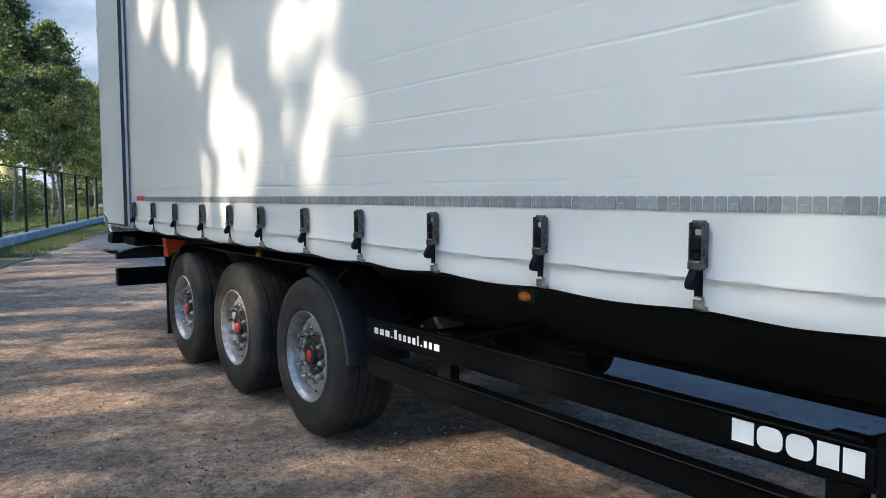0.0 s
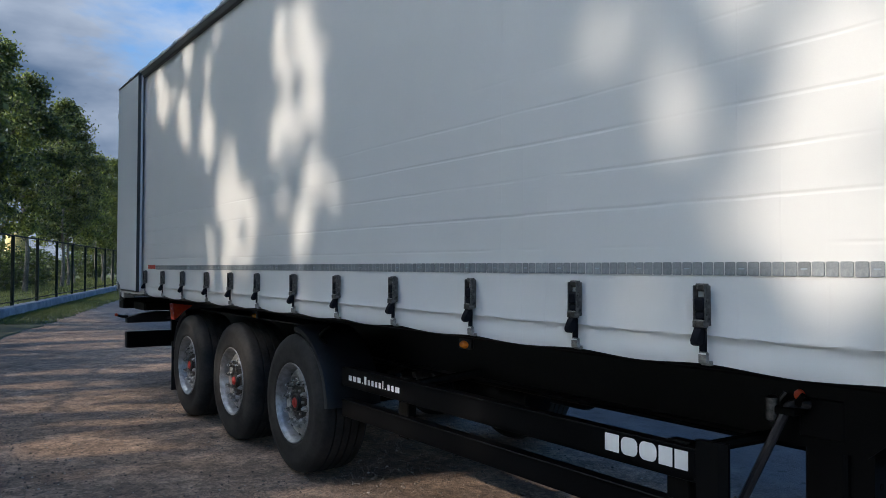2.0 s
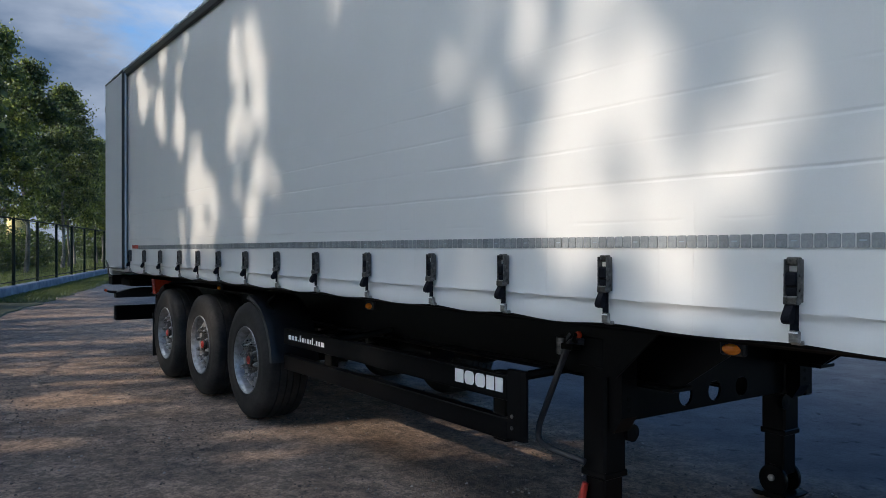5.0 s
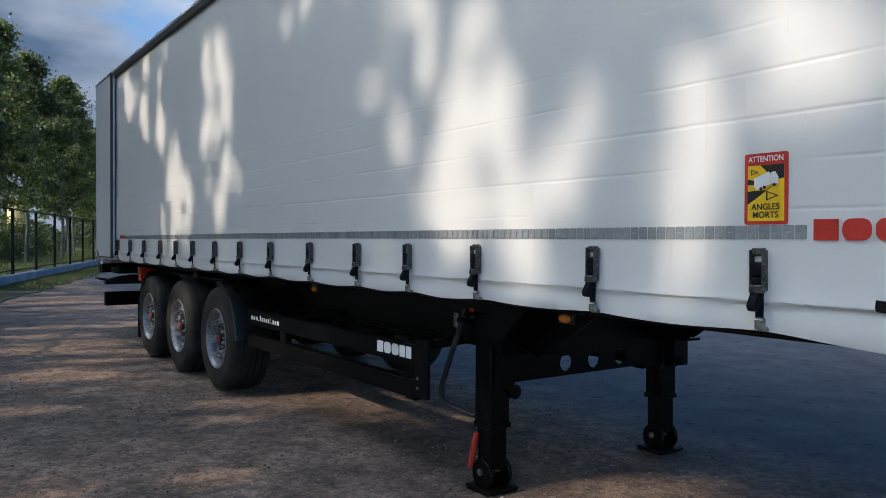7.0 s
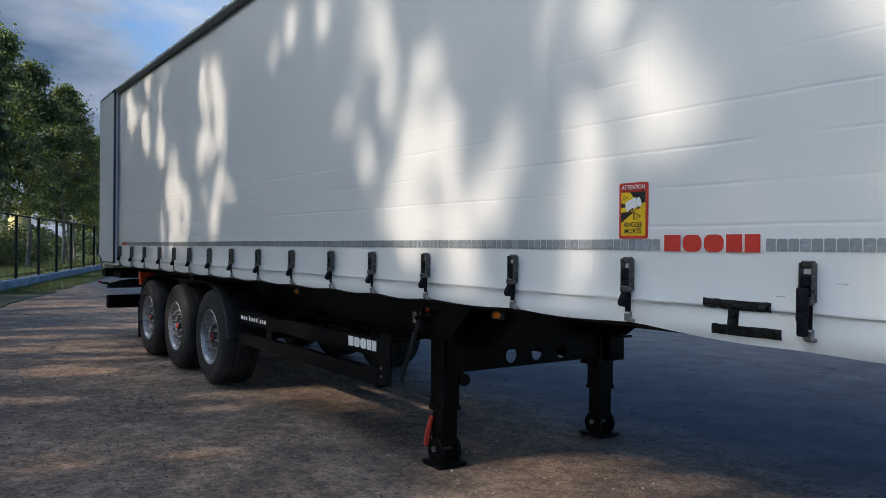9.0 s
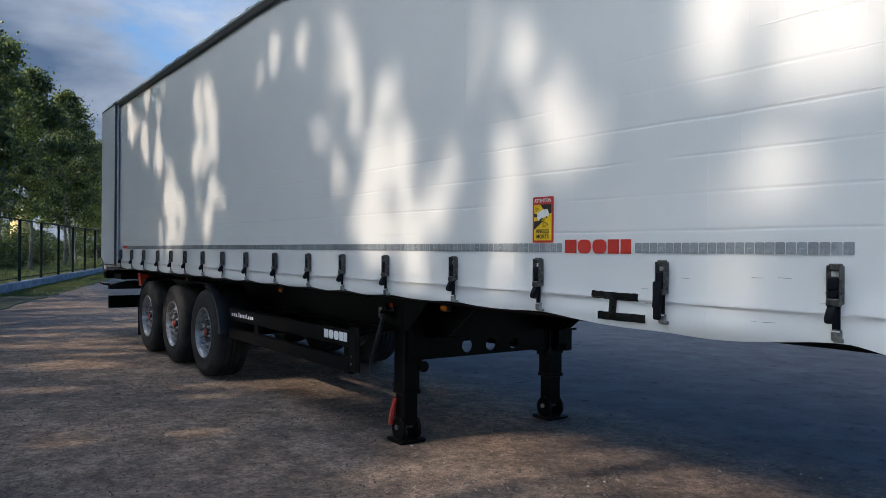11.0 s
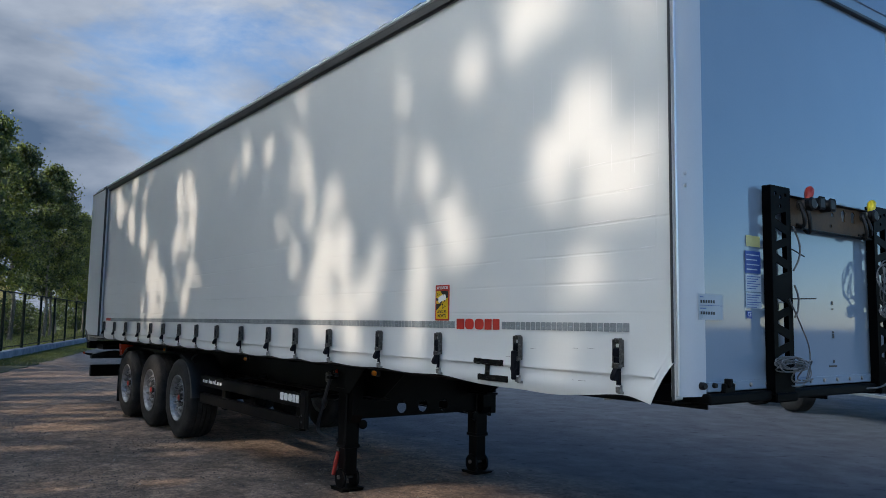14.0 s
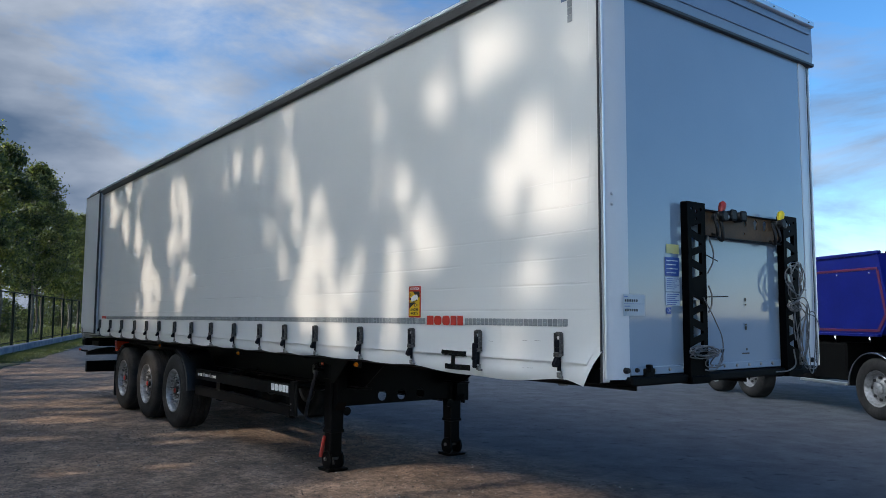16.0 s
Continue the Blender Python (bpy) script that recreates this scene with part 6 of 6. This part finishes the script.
bundle(1, (13.780, 1.96, 1.87), 1, 0.10, 0.13, 0.02, 5)
bundle(2, (13.780, 2.04, 1.48), 1, 0.08, 0.22, 0.03, 4)
bundle(3, (13.790, 2.12, 1.42), 1, 0.14, 0.20, 0.02, 2)
bundle(4, (13.780, 1.94, 1.68), 2, 0.05, 0.03, 0.015, 4)
bundle(5, (13.785, 0.79, 1.365), 2, 0.12, 0.028, 0.014, 5)
bundle(6, (13.760, 0.96, 1.33), 1, 0.10, 0.06, 0.02, 2, 0.3)
part("cable", tube(rounded([(13.760, 0.840, 1.72), (13.740, 0.960, 1.62), (13.730, 1.100, 1.45), (13.730, 1.090, 1.30), (13.740, 0.980, 1.235), (13.750, 0.860, 1.25)], 0.08), 0.0045, 5), M_CABLE, TRAILER, "hanging grey cable", True)
part("cable", tube(rounded([(13.750, 0.920, 2.13), (13.760, 0.970, 2.03), (13.760, 0.960, 1.95), (13.750, 0.910, 1.88)], 0.05), 0.0055, 5), M_CABLE, TRAILER, "hanging grey cable", True)
part("cable", tube(rounded([(13.750, 0.915, 1.80), (13.760, 0.940, 1.74), (13.760, 0.930, 1.66), (13.750, 0.910, 1.62)], 0.05), 0.0055, 5), M_CABLE, TRAILER, "hanging grey cable", True)
part("cable", tube(rounded([(13.760, 1.940, 1.36), (13.770, 1.960, 1.24), (13.760, 1.860, 1.205), (13.710, 1.720, 1.20)], 0.05), 0.0055, 5), M_CABLE, TRAILER, "hanging grey cable", True)
part("cable_tie", tube([(13.750, 0.900, 1.724), (13.760, 1.120, 1.732)], 0.004, 5), M_PLASTIC, TRAILER, "black cable tie end")
part("cable_tie", tube([(13.750, 0.900, 2.0), (13.760, 1.010, 1.965)], 0.004, 5), M_PLASTIC, TRAILER, "black cable tie end")
part("cable_tie", tube([(13.750, 2.060, 1.80), (13.760, 2.150, 1.80)], 0.004, 5), M_PLASTIC, TRAILER, "black cable tie end")


# ---- blue tipper lorry ----
def mudguard_arch(x):
    """A thin mudguard bent over a lorry wheel."""
    bm, rows = bmesh.new(), []
    for i in range(13):
        a = radians(-4 + 188 * i / 12)
        rows.append([bm.verts.new((x + 0.57 * math.cos(a), y, 0.485 + 0.57 * math.sin(a))) for y in (0.06, 0.40)])
    for p, q in zip(rows, rows[1:]):
        bm.faces.new((p[0], p[1], q[1], q[0]))
    bmesh.ops.solidify(bm, geom=bm.faces[:], thickness=0.006)
    return bm


def tipper():
    """Built along its own x, with the near side at y = 0, then turned beside the trailer."""
    D = Vector((0.894, -0.447, 0))
    m = Matrix.Translation((11.10, 9.21, 0)) @ Matrix.Rotation(math.atan2(D.y, D.x), 4, "Z")
    T = thing("tipper_lorry", Matrix(), "blue tipper lorry with dull red stripes", "lorry")
    body = part("tipper_body", extrude([(-6.2, 1.34), (0.15, 1.34), (0.36, 1.62), (0.20, 2.34), (0.15, 2.62), (-6.2, 2.62)], 0.05, 2.45, "y"), M_BLUE, T, "dark blue steel tipper body")
    part("body_rim", box(-6.2, 0.16, 0.02, 0.11, 2.60, 2.66, 0.012), M_BLUE, body)
    for z0, z1 in ((2.36, 2.40), (1.375, 1.415)):
        part("stripe", box(-6.2, 0.12, 0.040, 0.052, z0, z1, 0.002), M_STRIPE, body, "dull red stripe")
    part("stripe", extrude([(0.10, 2.36), (0.15, 2.36), (0.29, 1.66), (0.25, 1.64)], 0.041, 0.052, "y"), M_STRIPE, body)
    part("stripe", extrude([(0.25, 1.66), (0.29, 1.62), (0.12, 1.375), (0.06, 1.385)], 0.041, 0.052, "y"), M_STRIPE, body)
    part("body_rib", box(-6.2, 0.1, 0.03, 0.10, 1.30, 1.345, 0.006), M_BLUE, body)
    for x in (-5.4, -4.2, -3.0, -1.9, -0.85, -0.05):
        part("body_hook", tube(rounded([(x, 0.06, 1.31), (x, 0.0, 1.29), (x + 0.03, -0.01, 1.24), (x, 0.02, 1.21)], 0.02), 0.014, 6), M_CHROME, T, "pale steel hook")
    for x, z in ((-0.80, 2.31), (-0.05, 2.31), (-2.2, 2.31)):
        part("body_bolt", lathe([(0.001, 0.036), (0.014, 0.04), (0.016, 0.05)], 8, "y", (x, 0, z)), M_CHROME, T)
    part("tarpaulin_roll", tube([(0.22, 0.2, 2.60), (0.22, 2.3, 2.60)], 0.10, 12), M_DUSTY, T, "dark rolled cover")
    part("chassis", box(-6.4, 1.8, 0.75, 1.75, 0.82, 1.30, 0.02), M_DUSTY, T, "black lorry chassis")
    part("side_box", box(-1.6, -0.75, 0.12, 0.7, 0.55, 1.18, 0.03), M_DUSTY, T, "black box under the tipper body")
    # second box, added to fill the dark space between the wheels
    part("side_box", box(-2.85, -1.66, 0.16, 0.7, 0.50, 1.18, 0.03), M_DUSTY, T, "black box under the tipper body")
    part("side_rail", box(-1.9, -0.70, 0.06, 0.12, 0.47, 0.52, 0.008), M_ALU, T, "pale side rail")
    part("cab_wall", box(0.55, 2.4, 0.05, 2.45, 1.0, 3.1, 0.08, seg=2), M_BLUE, T, "dark blue cab")
    rim = lathe([(0.285, 0.0), (0.287, 0.01), (0.272, 0.03), (0.255, 0.06), (0.235, 0.10), (0.20, 0.11), (0.12, 0.055), (0.10, 0.05), (0.095, 0.02), (0.06, 0.0), (0.001, 0.0)], 36, caps=False)
    w = part("wheel", rim, M_RIM, T, "grey steel lorry wheel", True)
    part("tyre", lathe([(0.285, 0.01), (0.31, -0.01), (0.41, -0.018), (0.46, 0.0), (0.485, 0.03), (0.49, 0.27), (0.46, 0.30), (0.30, 0.29), (0.285, 0.25)], 44, caps=False), M_TYRE, w, "black tyre", True)
    h = part("hand_hole", lathe([(0.026, 0.06), (0.026, 0.085)], 12), M_INK, w)
    h.matrix_basis = pose(0.172, -0.002, 0)
    for i in range(1, 8):
        again(h, pose(0, 0, 0, 0, i * 45, 0))
    for x in (-3.5, -4.8):
        again(w, pose(x, 0.05, 0.485))
    w.matrix_basis = pose(0, 0.05, 0.485)
    for x in (0, -3.5, -4.8):
        part("axle", tube([(x, 0.3, 0.485), (x, 2.2, 0.485)], 0.07, 10), M_DUSTY, T)
    for x in (-3.5, -4.8):
        part("rear_mudguard", mudguard_arch(x), M_PLASTIC, T, "black rear mudguard", True)
    for x in (0.0,):
        bm = bmesh.new()
        rows = []
        for i in range(19):
            a = radians(-8 + 188 * i / 18)
            rows.append([bm.verts.new((x + r * math.cos(a), y, 0.485 + r * math.sin(a))) for y, r in ((0.0, 0.545), (0.0, 0.575), (0.5, 0.575))])
        for p, q in zip(rows, rows[1:]):
            for j in range(2):
                bm.faces.new((p[j], p[j + 1], q[j + 1], q[j]))
        bmesh.ops.solidify(bm, geom=bm.faces[:], thickness=0.006)
        g = part("wheel_arch", bm, M_PLASTIC, T, "black wheel arch with a bright edge", True)
        part("arch_trim", tube([(x + 0.56 * math.cos(a), -0.004, 0.485 + 0.56 * math.sin(a)) for a in (radians(-8 + 188 * i / 24) for i in range(25))], 0.011, 6), M_CHROME, g, "bright metal edge", True)
    T.matrix_basis = m


tipper()
